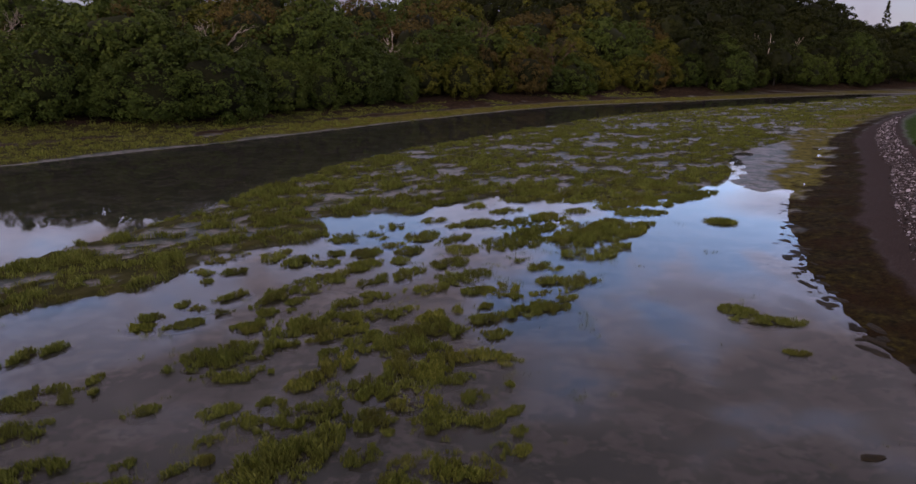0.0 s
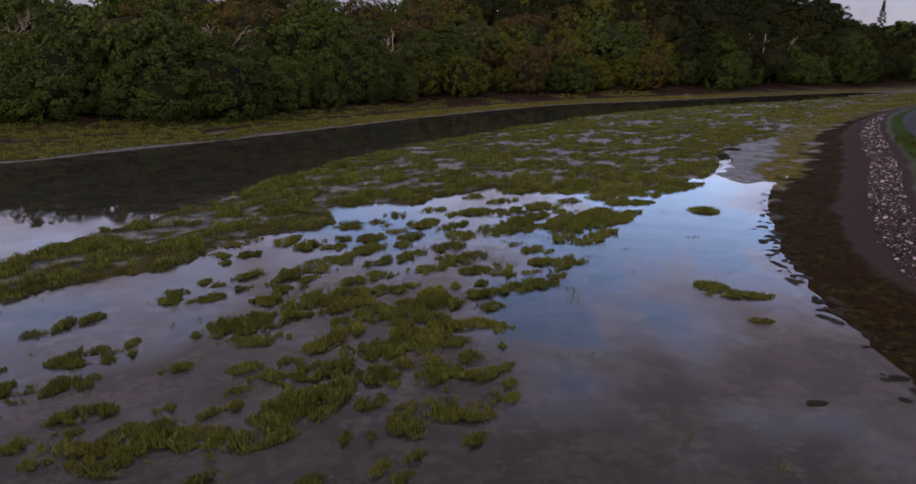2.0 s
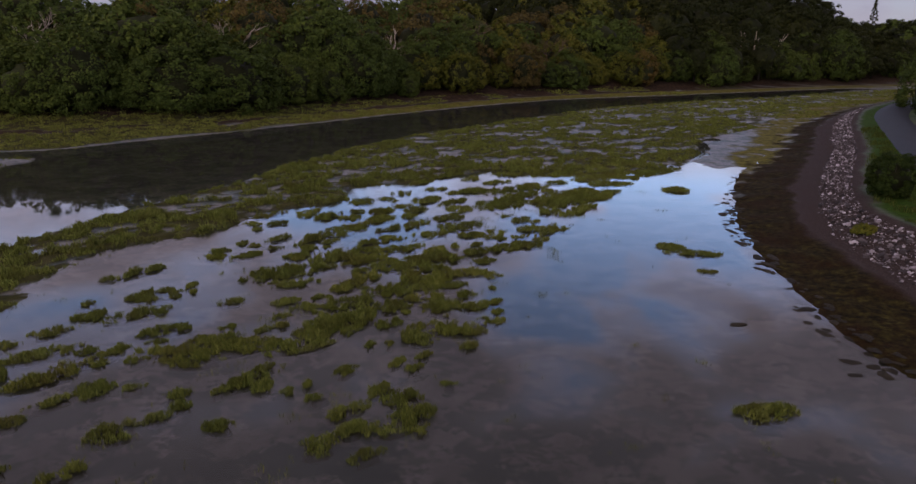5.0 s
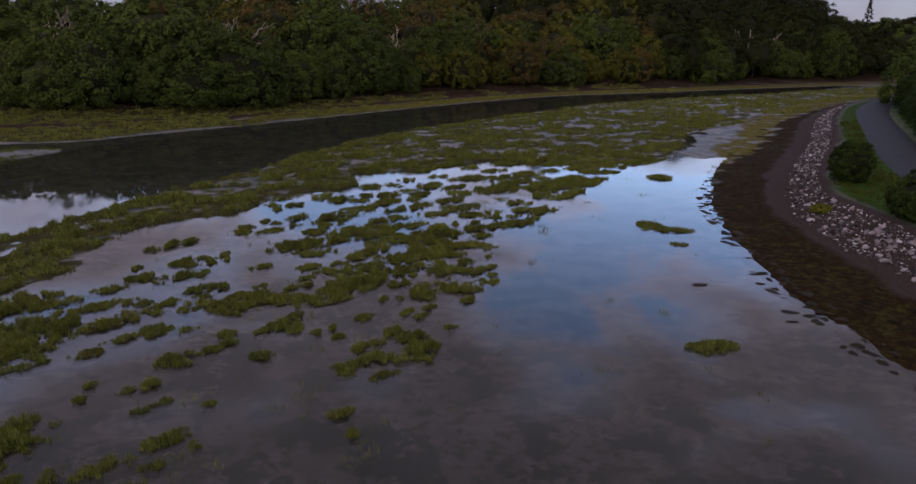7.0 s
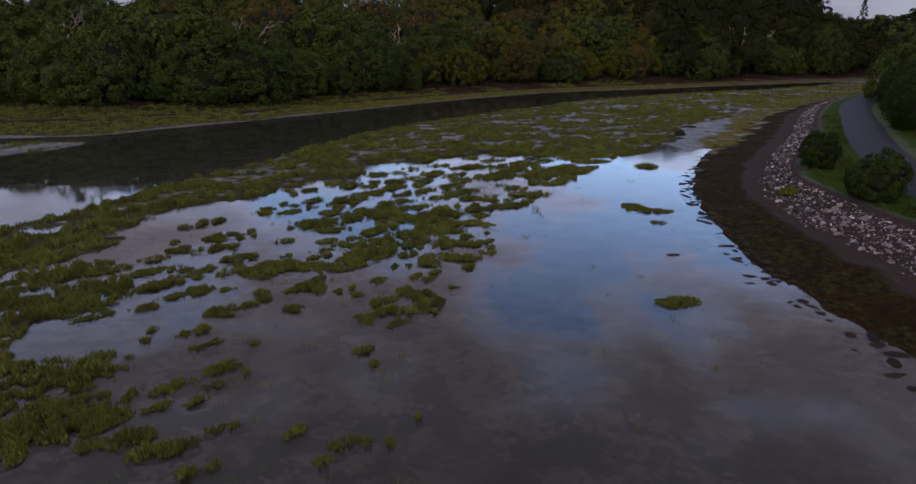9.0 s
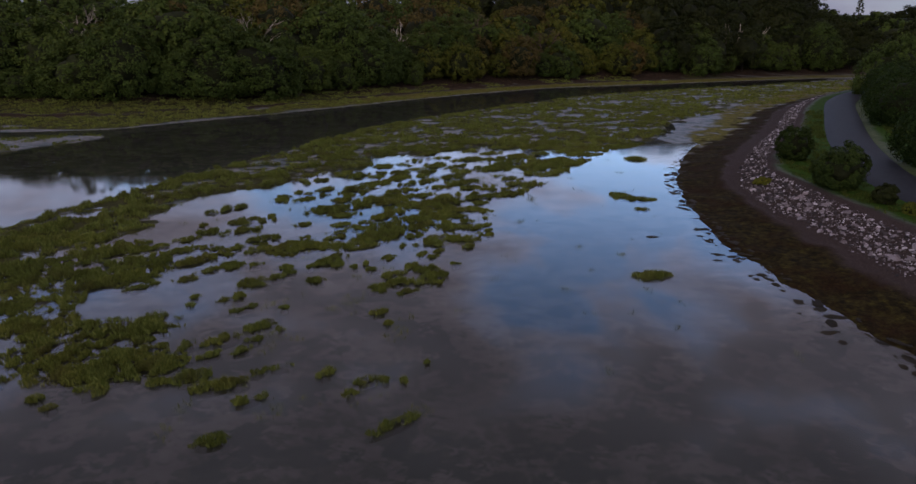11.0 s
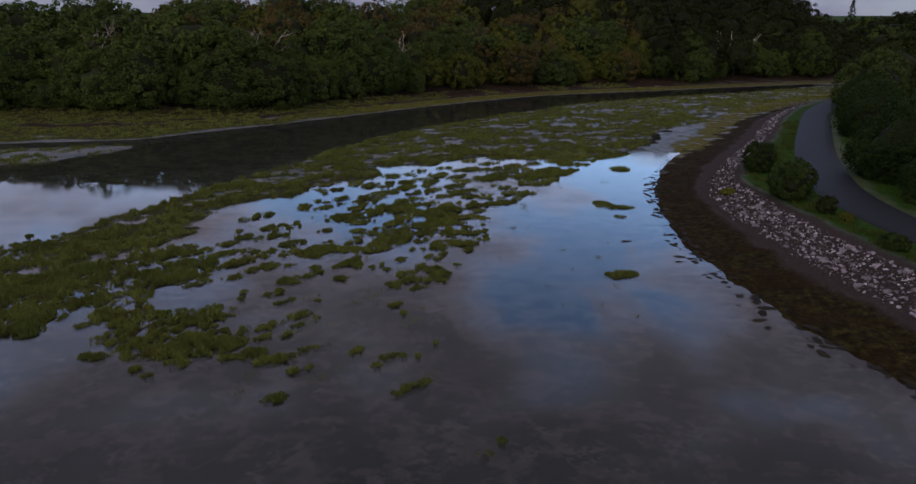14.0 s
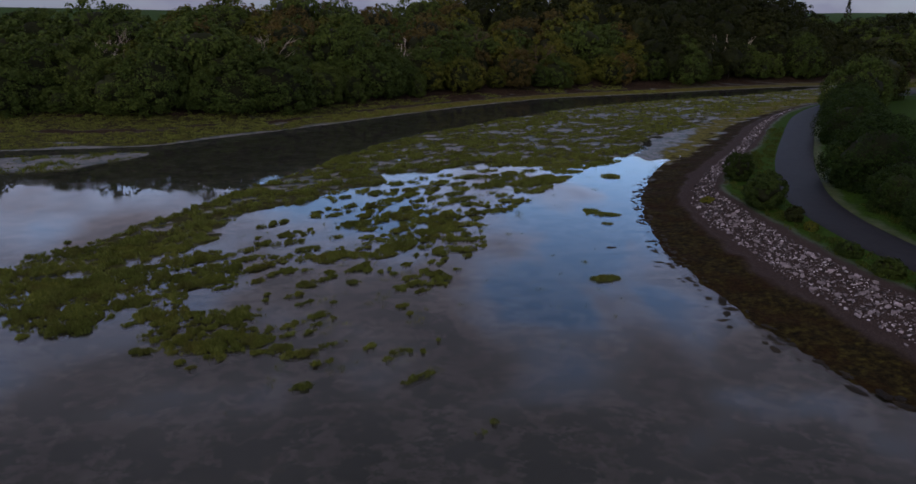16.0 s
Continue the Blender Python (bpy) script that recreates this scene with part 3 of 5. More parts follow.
def build_marsh():
    near = [scatter(-60, 24, -6, 58, 210, marsh_cover, 0.33, 0.036)]
    mid = [scatter(-22, 46, 58, 100, 100, marsh_cover, 0.26, 0.06)]
    far = [scatter(18, 215, 100, 226, 24, marsh_cover, 0.24, 0.17)]
    for rows, label in ((near, "dense olive cordgrass on the low saltmarsh"), (mid, "olive cordgrass saltmarsh cut by wet mud pans"), (far, "far olive saltmarsh grass beside the channel")):
        x, y, h, w = join(rows)
        z = terrain(x, y)[0]
        ob = part("saltmarsh_grass", blades_mesh("saltmarsh_grass", x, y, z, h, w), M_CORDGRASS)
        tagged(ob, label, "marsh grass", kind="stuff")
    x, y, h, w = scatter(-112, 60, 44, 170, 34, bank_cover, 0.26, 0.09)
    tagged(part("bank_grass", blades_mesh("bank_grass", x, y, terrain(x, y)[0], h, w), M_CORDGRASS), "rough olive grass on the bank below the wood", "grass", kind="stuff")

    def shoal_cover(x, y):
        return np.minimum(field("shoal", x, y) * 0.4 - 0.5 + 0.04 * (-44 - x), (fbm(x, y, 2.0, 33) - 0.5) * 3)

    x, y, h, w = scatter(-75, -44, 41, 58, 60, shoal_cover, 0.35, 0.07)
    tagged(part("shoal_grass", blades_mesh("shoal_grass", x, y, terrain(x, y)[0], h, w), M_CORDGRASS), "sparse cordgrass on a grey mud shoal", "grass", kind="stuff")

    def verge_cover(x, y):
        return np.minimum(np.minimum((field("crest", x, y) - 0.6) * 0.5, (field("road", x, y) - 2.3 - 1.8 * (field("crest", x, y) > 6.5)) * 0.5), (fbm(x, y, 2.0, 37) - 0.25) * 3)

    x, y, h, w = scatter(24, 64, -8, 72, 60, verge_cover, 0.30, 0.05)
    keep = field("crest", x, y) < 12
    tagged(part("verge_grass", blades_mesh("verge_grass", x[keep], y[keep], terrain(x, y)[0][keep], h[keep], w[keep]), M_VERGE), "green grass verge beside the lane", "grass", kind="stuff")


build_marsh()


def build_sprigs():
    """Thin cordgrass stems that stand singly in the water between the tussocks."""
    def cover(x, y):
        core = np.exp(-(((x - 3.5) / 8) ** 2 + ((y - 36) / 7) ** 2)) + 0.75 * np.exp(-(((x + 9) / 12) ** 2 + ((y - 14) / 14) ** 2)) + 0.6 * np.exp(-(((x + 5) / 7) ** 2 + ((y + 2) / 4) ** 2))
        return (fbm(x, y, 1.4, 93, 3) - 0.80 + 0.21 * core) * 3

    x, y, h, w = scatter(-26, 16, -9, 50, 60, cover, 0.42, 0.02)
    h = rng.uniform(0.06, 0.22, len(x))
    tagged(part("cordgrass_stems", blades_mesh("cordgrass_stems", x, y, np.zeros(len(x)), h, w, 0.25), M_CORDGRASS), "thin single cordgrass stems standing in shallow water", "marsh grass", kind="stuff")


build_sprigs()

# tussocks that stand apart in the shallows: x, y, half length, half width, turn
TUSSOCKS_A = [
    (5.1, 54.2, 1.10, 0.92, 24),
    (1.3, 53.8, 1.82, 0.89, 24),
    (17.6, 53.8, 2.24, 1.89, 38),
    (6.8, 52.4, 1.07, 1.56, 23),
    (19.6, 51.9, 3.06, 0.72, 39),
    (13.5, 51.6, 2.91, 2.85, 14),
    (9.3, 51.5, 2.69, 1.33, 45),
    (4.2, 49.9, 1.25, 0.60, 18),
    (-1.7, 49.1, 1.67, 0.63, 35),
    (16.4, 48.7, 0.44, 0.35, 32),
    (11.9, 48.1, 1.50, 0.69, 23),
    (1.1, 47.8, 1.12, 0.50, 31),
    (-5.5, 47.5, 0.89, 0.72, 39),
    (8.9, 46.5, 1.13, 0.52, 23),
    (13.2, 46.3, 1.48, 1.08, 10),
    (3.1, 46.3, 1.14, 0.41, 29),
    (15.1, 46.1, 0.43, 0.33, 30),
    (-3.8, 46.1, 1.30, 0.33, 54),
    (-8.0, 45.8, 1.66, 0.82, 39),
]
TUSSOCKS_B = [
    (6.2, 44.6, 1.37, 0.77, 14),
    (18.6, 43.6, 0.92, 0.61, -10),
    (-2.4, 43.4, 1.45, 0.42, 32),
    (7.3, 43.1, 0.47, 0.26, 36),
    (3.3, 42.9, 2.00, 0.79, 28),
    (12.8, 42.8, 0.75, 0.32, 15),
    (0.5, 42.7, 0.92, 0.61, 31),
    (-0.9, 41.8, 0.52, 0.39, 32),
    (10.4, 41.7, 1.76, 1.64, 31),
    (-5.1, 41.5, 0.90, 0.51, 18),
    (4.5, 40.6, 2.08, 0.77, 46),
    (8.8, 40.5, 3.37, 1.78, 38),
    (-6.4, 39.8, 0.66, 0.55, 23),
    (-3.0, 39.2, 1.11, 0.67, 22),
    (-0.7, 39.0, 1.55, 0.51, 54),
    (6.0, 38.8, 0.61, 0.37, 40),
    (-8.2, 38.6, 0.95, 0.78, 25),
    (3.0, 38.1, 1.85, 1.09, 30),
    (-4.7, 37.4, 0.84, 0.42, 22),
]
TUSSOCKS_C = [
    (-0.3, 36.4, 0.78, 0.78, 28),
    (8.9, 36.4, 1.87, 0.51, 48),
    (-3.6, 36.1, 0.73, 0.65, 42),
    (6.6, 35.8, 0.90, 0.57, 14),
    (-6.2, 35.7, 0.86, 0.59, 34),
    (-7.9, 35.5, 0.49, 0.32, 25),
    (-13.8, 34.8, 0.57, 0.34, 36),
    (3.1, 34.6, 0.73, 0.20, 27),
    (-11.6, 34.4, 0.56, 0.60, 28),
    (-4.0, 34.3, 0.47, 0.48, 43),
    (-9.8, 34.0, 0.98, 0.57, 50),
    (-1.0, 34.0, 0.97, 0.64, 32),
    (-8.3, 33.6, 0.66, 0.39, 28),
    (4.3, 33.5, 0.77, 0.33, 34),
    (5.2, 33.2, 0.36, 0.20, 42),
    (-6.2, 33.1, 0.99, 0.54, 26),
    (-3.1, 32.5, 0.60, 0.50, 30),
    (-6.8, 32.5, 1.99, 0.55, 47),
    (-13.1, 32.1, 0.64, 0.37, 28),
]
TUSSOCKS_D = [
    (-15.1, 32.0, 0.32, 0.20, 22),
    (-0.2, 31.7, 1.31, 0.90, 21),
    (7.0, 31.3, 0.53, 0.29, 32),
    (-3.6, 31.3, 0.44, 0.23, 16),
    (4.7, 31.2, 0.78, 0.31, 21),
    (6.0, 31.2, 1.56, 0.43, 59),
    (-4.9, 31.0, 1.10, 0.29, 40),
    (-14.0, 30.6, 0.31, 0.25, 31),
    (-8.5, 30.0, 1.71, 0.87, 37),
    (1.7, 29.8, 0.85, 0.61, 36),
    (0.4, 29.6, 0.57, 0.28, 21),
    (-2.4, 29.6, 1.25, 0.48, 29),
    (3.9, 29.5, 0.53, 0.24, 23),
    (-4.9, 28.9, 0.50, 0.24, 18),
    (2.5, 28.9, 0.29, 0.22, 30),
    (5.1, 28.8, 0.50, 0.22, 29),
    (-4.1, 28.8, 0.36, 0.21, 32),
    (-11.7, 28.7, 1.05, 0.22, 50),
    (-9.6, 28.4, 1.33, 0.37, 54),
]
TUSSOCKS_E = [
    (-5.7, 27.7, 0.85, 0.30, 32),
    (3.9, 27.7, 0.91, 0.63, 12),
    (0.8, 27.6, 0.39, 0.21, 28),
    (13.1, 27.4, 0.70, 0.34, -12),
    (3.0, 27.0, 1.29, 0.44, 13),
    (-12.9, 27.0, 0.55, 0.15, 24),
    (-3.0, 26.8, 0.68, 0.29, 49),
    (-8.7, 26.8, 0.38, 0.14, 27),
    (-11.6, 26.5, 0.44, 0.14, 24),
    (-9.5, 26.5, 0.41, 0.23, 31),
    (14.1, 26.3, 1.39, 0.40, -8),
    (-1.3, 26.3, 1.02, 0.43, 38),
    (-5.0, 26.2, 1.25, 0.43, 30),
    (0.6, 26.0, 0.78, 0.31, 16),
    (-7.2, 25.4, 1.60, 0.74, 38),
    (-13.0, 25.1, 0.75, 0.33, 25),
    (-9.7, 25.1, 0.68, 0.21, 31),
    (-10.5, 25.0, 0.14, 0.09, 33),
    (-1.4, 24.8, 1.59, 0.51, 1),
]
TUSSOCKS_F = [
    (-14.8, 24.8, 0.62, 0.26, 15),
    (1.2, 24.5, 0.62, 0.31, 18),
    (-5.6, 24.4, 1.19, 0.28, 32),
    (-7.6, 23.3, 0.40, 0.15, 11),
    (-3.0, 23.3, 1.81, 0.75, -4),
    (13.9, 23.1, 0.45, 0.18, -7),
    (-5.8, 22.6, 0.38, 0.15, 31),
    (0.0, 22.4, 1.09, 0.31, 10),
    (-17.7, 22.2, 1.67, 0.27, 47),
    (1.7, 22.2, 0.46, 0.37, -6),
    (-9.9, 22.2, 1.97, 0.80, 25),
    (-1.9, 21.4, 1.05, 0.78, -7),
    (-5.6, 21.1, 1.58, 0.52, 56),
    (-9.0, 20.7, 1.24, 0.41, 14),
    (-0.5, 20.5, 0.68, 0.28, 25),
    (1.6, 20.3, 0.14, 0.11, 24),
    (-14.1, 20.1, 0.44, 0.06, 79),
    (-3.1, 20.1, 1.66, 0.69, 10),
    (-15.4, 19.4, 0.55, 0.27, 23),
]
TUSSOCKS_G = [
    (-14.5, 19.4, 0.33, 0.17, 53),
    (0.4, 19.3, 0.44, 0.27, 18),
    (-13.6, 19.3, 0.11, 0.07, 44),
    (-1.9, 18.9, 0.79, 0.36, 19),
    (-7.2, 18.8, 0.31, 0.10, 40),
    (1.6, 18.5, 0.52, 0.11, 44),
    (-14.9, 18.5, 0.93, 0.16, 19),
    (-8.6, 18.2, 0.62, 0.23, 28),
    (-11.2, 18.1, 0.49, 0.22, 30),
    (-5.5, 18.1, 1.22, 0.48, 36),
    (0.7, 17.9, 0.67, 0.29, 31),
    (-3.3, 17.8, 0.77, 0.50, 27),
    (-0.8, 17.7, 0.98, 0.75, 14),
    (-18.2, 17.6, 0.38, 0.17, 52),
    (-6.2, 17.4, 1.00, 0.22, 27),
    (-8.1, 17.4, 0.14, 0.05, 41),
    (1.7, 17.3, 0.28, 0.07, 50),
    (-2.7, 17.1, 0.23, 0.13, 28),
    (-15.2, 16.5, 1.32, 0.51, 31),
]
TUSSOCKS_H = [
    (-8.3, 16.5, 0.43, 0.16, 39),
    (1.0, 16.4, 0.24, 0.26, 25),
    (1.7, 16.3, 0.30, 0.11, 42),
    (-5.4, 16.2, 1.39, 0.72, 35),
    (-3.2, 15.9, 0.52, 0.38, 35),
    (-33.9, 15.9, 0.22, 0.17, 46),
    (-8.0, 15.6, 0.20, 0.11, 29),
    (-0.5, 15.5, 1.43, 0.53, 1),
    (-10.2, 15.4, 0.10, 0.07, 36),
    (-10.6, 15.2, 0.15, 0.06, 30),
    (0.2, 15.1, 0.71, 0.20, -6),
    (-8.7, 15.1, 0.47, 0.08, 58),
    (-13.1, 14.9, 0.95, 0.32, 25),
    (-17.9, 14.6, 0.69, 0.31, 27),
    (-1.7, 14.6, 0.62, 0.61, 34),
    (-6.2, 14.5, 1.86, 0.73, 44),
    (-10.3, 14.2, 0.86, 0.32, 12),
    (-12.9, 13.9, 0.38, 0.14, 18),
    (-3.0, 13.9, 0.14, 0.10, 14),
]
TUSSOCKS_I = [
    (-3.8, 13.8, 0.20, 0.07, 55),
    (0.4, 13.8, 0.37, 0.13, 40),
    (-10.5, 13.3, 2.38, 0.63, 11),
    (-14.1, 13.1, 0.42, 0.16, 46),
    (-1.5, 12.9, 0.30, 0.17, 30),
    (-17.0, 12.7, 1.14, 0.38, 32),
    (-14.7, 12.4, 1.12, 0.29, 32),
    (-2.5, 12.4, 0.39, 0.08, 63),
    (-20.3, 12.4, 1.77, 0.44, 37),
    (-10.7, 12.3, 1.08, 0.41, 8),
    (-12.8, 12.3, 0.38, 0.19, 22),
    (-1.8, 11.9, 0.31, 0.13, 40),
    (-4.4, 11.7, 0.49, 0.19, 45),
    (-7.6, 11.7, 0.52, 0.10, 48),
    (-4.4, 11.6, 0.35, 0.08, 58),
    (-22.6, 11.3, 0.46, 0.21, 23),
    (-7.8, 10.9, 0.97, 0.23, 46),
    (-0.4, 10.8, 0.24, 0.08, 21),
    (-15.6, 10.7, 1.03, 0.29, 42),
]
TUSSOCKS_J = [
    (-5.7, 10.6, 0.16, 0.08, 31),
    (-19.7, 10.4, 0.78, 0.35, 32),
    (-21.7, 10.4, 0.54, 0.24, 14),
    (-17.9, 10.2, 0.74, 1.02, 17),
    (-12.0, 10.2, 0.40, 0.19, 30),
    (-3.0, 10.2, 0.47, 0.15, 56),
    (-6.2, 10.1, 0.22, 0.10, 12),
    (-8.8, 10.0, 0.22, 0.13, 22),
    (-2.0, 9.9, 0.68, 0.44, 17),
    (-10.2, 9.8, 0.42, 0.17, 17),
    (-5.0, 9.7, 0.40, 0.19, 18),
    (-14.3, 9.2, 0.69, 0.09, 41),
    (10.6, 9.1, 0.88, 0.37, 6),
    (-9.6, 9.1, 0.35, 0.13, 14),
    (-3.8, 8.9, 0.61, 0.28, 37),
    (-10.2, 8.4, 0.38, 0.22, 47),
    (-21.2, 8.3, 0.88, 0.45, 38),
    (-1.9, 8.3, 1.05, 0.40, 41),
    (-18.2, 8.2, 1.50, 0.38, 45),
]
TUSSOCKS_K = [
    (-7.9, 7.9, 0.41, 0.22, 1),
    (-1.2, 7.9, 0.26, 0.18, 40),
    (-15.1, 7.9, 0.50, 0.25, 21),
    (-3.5, 7.8, 0.37, 0.24, 28),
    (-23.3, 7.8, 1.56, 0.56, 38),
    (-11.1, 7.5, 0.78, 0.38, 13),
    (-26.4, 7.3, 1.40, 1.00, 53),
    (-19.2, 7.2, 1.18, 0.32, 56),
    (-20.9, 7.0, 0.33, 0.41, 30),
    (-4.4, 6.9, 0.58, 0.40, 34),
    (-16.9, 6.8, 0.72, 0.21, 42),
    (-2.8, 6.5, 0.48, 0.21, 31),
    (-31.2, 6.5, 0.70, 0.31, 24),
    (-23.0, 5.7, 0.36, 0.18, 26),
    (-13.6, 5.5, 0.29, 0.17, 31),
    (-11.5, 5.5, 0.69, 0.18, 36),
    (-28.0, 5.2, 1.20, 0.85, 26),
    (-13.3, 4.6, 0.17, 0.08, 40),
    (-8.7, 4.4, 0.24, 0.12, 34),
]
TUSSOCKS_L = [
    (-10.6, 4.3, 0.53, 0.12, 45),
    (-4.0, 4.0, 0.34, 0.12, 28),
    (-23.2, 3.7, 0.71, 0.35, 42),
    (-20.2, 3.4, 1.17, 0.28, 65),
    (-3.4, 2.8, 0.15, 0.10, 19),
    (-29.1, 2.7, 0.32, 0.20, 45),
    (-25.0, 2.5, 2.36, 1.27, 35),
    (-9.0, 2.5, 0.35, 0.14, 32),
    (-17.3, 2.4, 0.52, 0.27, 27),
    (-8.2, 2.2, 0.24, 0.06, 67),
    (-19.2, 2.1, 0.85, 0.38, 50),
    (-13.3, 1.8, 0.16, 0.13, 34),
    (-15.1, 1.6, 1.47, 0.55, 42),
    (-23.3, 1.6, 0.73, 0.61, 36),
    (-10.3, 1.1, 0.82, 0.34, 34),
    (-9.1, 1.1, 0.28, 0.13, 22),
    (-20.7, 0.8, 0.48, 0.22, 26),
    (-14.1, 0.7, 0.68, 0.26, 36),
    (-12.8, 0.4, 0.21, 0.09, 22),
]
TUSSOCKS_M = [
    (-17.9, 0.2, 1.33, 0.21, 37),
    (-9.3, 0.1, 0.43, 0.11, 41),
    (-10.4, -0.3, 0.46, 0.07, 42),
    (-1.4, -0.7, 0.14, 0.07, 15),
    (-14.2, -0.8, 1.21, 0.65, 18),
    (-12.3, -1.2, 0.94, 0.51, 16),
    (-7.3, -1.2, 0.42, 0.09, 12),
    (-8.1, -1.6, 0.31, 0.10, 16),
    (-5.3, -1.7, 0.32, 0.10, 47),
    (-13.4, -2.0, 1.07, 0.59, 5),
    (-3.6, -2.1, 0.44, 0.16, 32),
    (-2.9, -2.1, 0.15, 0.07, 31),
    (-2.2, -2.1, 0.12, 0.07, 24),
    (-8.5, -2.3, 0.45, 0.39, 42),
    (-9.5, -2.7, 0.79, 0.34, 17),
    (-17.8, -2.7, 0.33, 0.11, 32),
    (-4.1, -3.1, 0.22, 0.07, 19),
    (-7.8, -3.6, 0.56, 0.14, 28),
    (-15.5, -3.7, 0.22, 0.11, 27),
]
TUSSOCKS_N = [
    (-14.6, -4.2, 0.25, 0.14, 23),
    (-2.3, -5.0, 0.94, 0.10, 39),
    (-8.2, -6.0, 0.47, 0.22, 18),
    (1.6, -8.7, 0.15, 0.06, 19),
    (0.9, -9.6, 0.23, 0.10, 29),
]
TUSSOCKS_P = [
    (-28.8, 4.1, 2.37, 1.78, 15),
    (-25.4, 2.0, 2.61, 1.73, 12),
    (-25.2, 5.7, 2.13, 1.62, 19),
    (-25.1, 8.7, 2.45, 1.42, 23),
    (-20.7, 4.6, 1.52, 1.33, 10),
    (-19.1, 2.0, 1.57, 1.01, 8),
    (-15.4, 1.6, 2.23, 1.23, 23),
    (-14.5, -1.3, 2.52, 1.08, 16),
    (-12.4, -1.0, 1.00, 0.79, 15),
    (-17.1, -0.6, 1.57, 0.88, 14),
    (-30.8, 13.6, 3.53, 1.52, 23),
    (-31.6, 9.7, 3.61, 1.38, 23),
    (-18.9, 8.2, 2.18, 1.46, 20),
    (-26.0, 13.8, 2.91, 1.40, 12),
    (-21.8, 12.8, 1.94, 1.02, 15),
    (-30.4, 6.6, 2.05, 1.11, 12),
    (-22.5, 3.8, 1.20, 0.86, 24),
    (-23.8, -0.0, 1.34, 0.78, 20),
]
TUSSOCK_ROWS = TUSSOCKS_P + TUSSOCKS_A + TUSSOCKS_B + TUSSOCKS_C + TUSSOCKS_D + TUSSOCKS_E + TUSSOCKS_F + TUSSOCKS_G + TUSSOCKS_H + TUSSOCKS_I + TUSSOCKS_J + TUSSOCKS_K + TUSSOCKS_L + TUSSOCKS_M + TUSSOCKS_N


def tussock(x, y, long, wide, turn, tall):
    """A low hump of root mud under a dense cushion of cordgrass."""
    wide = max(wide, 0.16)
    c, s = math.cos(radians(turn)), math.sin(radians(turn))
    seed = int(abs(x * 131 + y * 57)) % 9973
    rings, spokes = (1.0, 0.8, 0.5, 0.0), max(10, min(28, int(8 * (long + wide))))
    bm = bmesh.new()
    loops = []
    for f in rings:
        row = []
        for k in range(spokes if f else 1):
            a = 2 * math.pi * k / spokes
            r = f * (0.82 + 0.5 * (float(fbm(np.array([math.cos(a) * 1.5 + seed]), np.array([math.sin(a) * 1.5]), 0.8, 5, 2)[0]) - 0.35))
            u, v = math.cos(a) * long * r, math.sin(a) * wide * r
            row.append(bm.verts.new((u * c - v * s, u * s + v * c, (-0.34, -0.08, -0.02, 0.015)[rings.index(f)])))
        loops.append(row)
    for p, q in zip(loops, loops[1:]):
        for k in range(spokes):
            if len(q) > 1:
                bm.faces.new((p[k], p[(k + 1) % spokes], q[(k + 1) % spokes], q[k]))
            else:
                bm.faces.new((p[k], p[(k + 1) % spokes], q[0]))
    ob = part("grass_tussock", bm, M_MOUND)
    ob.location = (x, y, 0)
    area = math.pi * (long + 0.1) * (wide + 0.1)
    tall *= min(1.0, 0.55 + 0.5 * long)
    n = int(area * (1000 if y < 30 else 640)) + 60
    r, a = np.sqrt(rng.uniform(0, 1.7, n)), rng.uniform(0, 2 * np.pi, n)
    u, v = np.cos(a) * r * (long + 0.05), np.sin(a) * r * (wide + 0.05)
    px, py = u * c - v * s, u * s + v * c
    edge = r - 0.24 + (0.8 if x > 9 else 1.9 if long > 0.8 else 1.1) * (fbm(px + x, py + y, 0.9, 83, 4) - 0.5) + (1.0 if x > 9 else 2.4) * (fbm(px + x, py + y, 0.38, 87, 3) - 0.5)
    tuft = fbm(px + x, py + y, 0.42, 95, 2)
    keep = (edge < 1.0 + rng.uniform(-0.08, 0.05, n)) & (tuft > 0.36 + rng.uniform(-0.07, 0.05, n))
    px, py, edge, tuft = px[keep], py[keep], edge[keep], tuft[keep]
    h = tall * (0.34 + 0.6 * np.clip(1.1 - edge, 0, 0.9)) * (0.72 + 1.3 * np.clip(tuft - 0.36, 0, 0.35)) * rng.uniform(0.45, 1.5, len(px))
    part("grass", blades_mesh("grass", px, py, np.full(len(px), 0.02), h, rng.uniform(0.015, 0.032, len(px))), M_CORDGRASS, ob)["kind"] = "stuff"
    size = "small" if long < 0.6 else "broad" if long > 1.6 else "low"
    shape = "long" if long > 2.6 * wide else "rounded"
    return tagged(ob, f"{size} {shape} tussock of olive cordgrass in still water", "grass tussock", "tussocks in the shallows")


for row in TUSSOCK_ROWS:
    tussock(*row, 0.25 + 0.05 * math.sin(row[0] * 3.1))


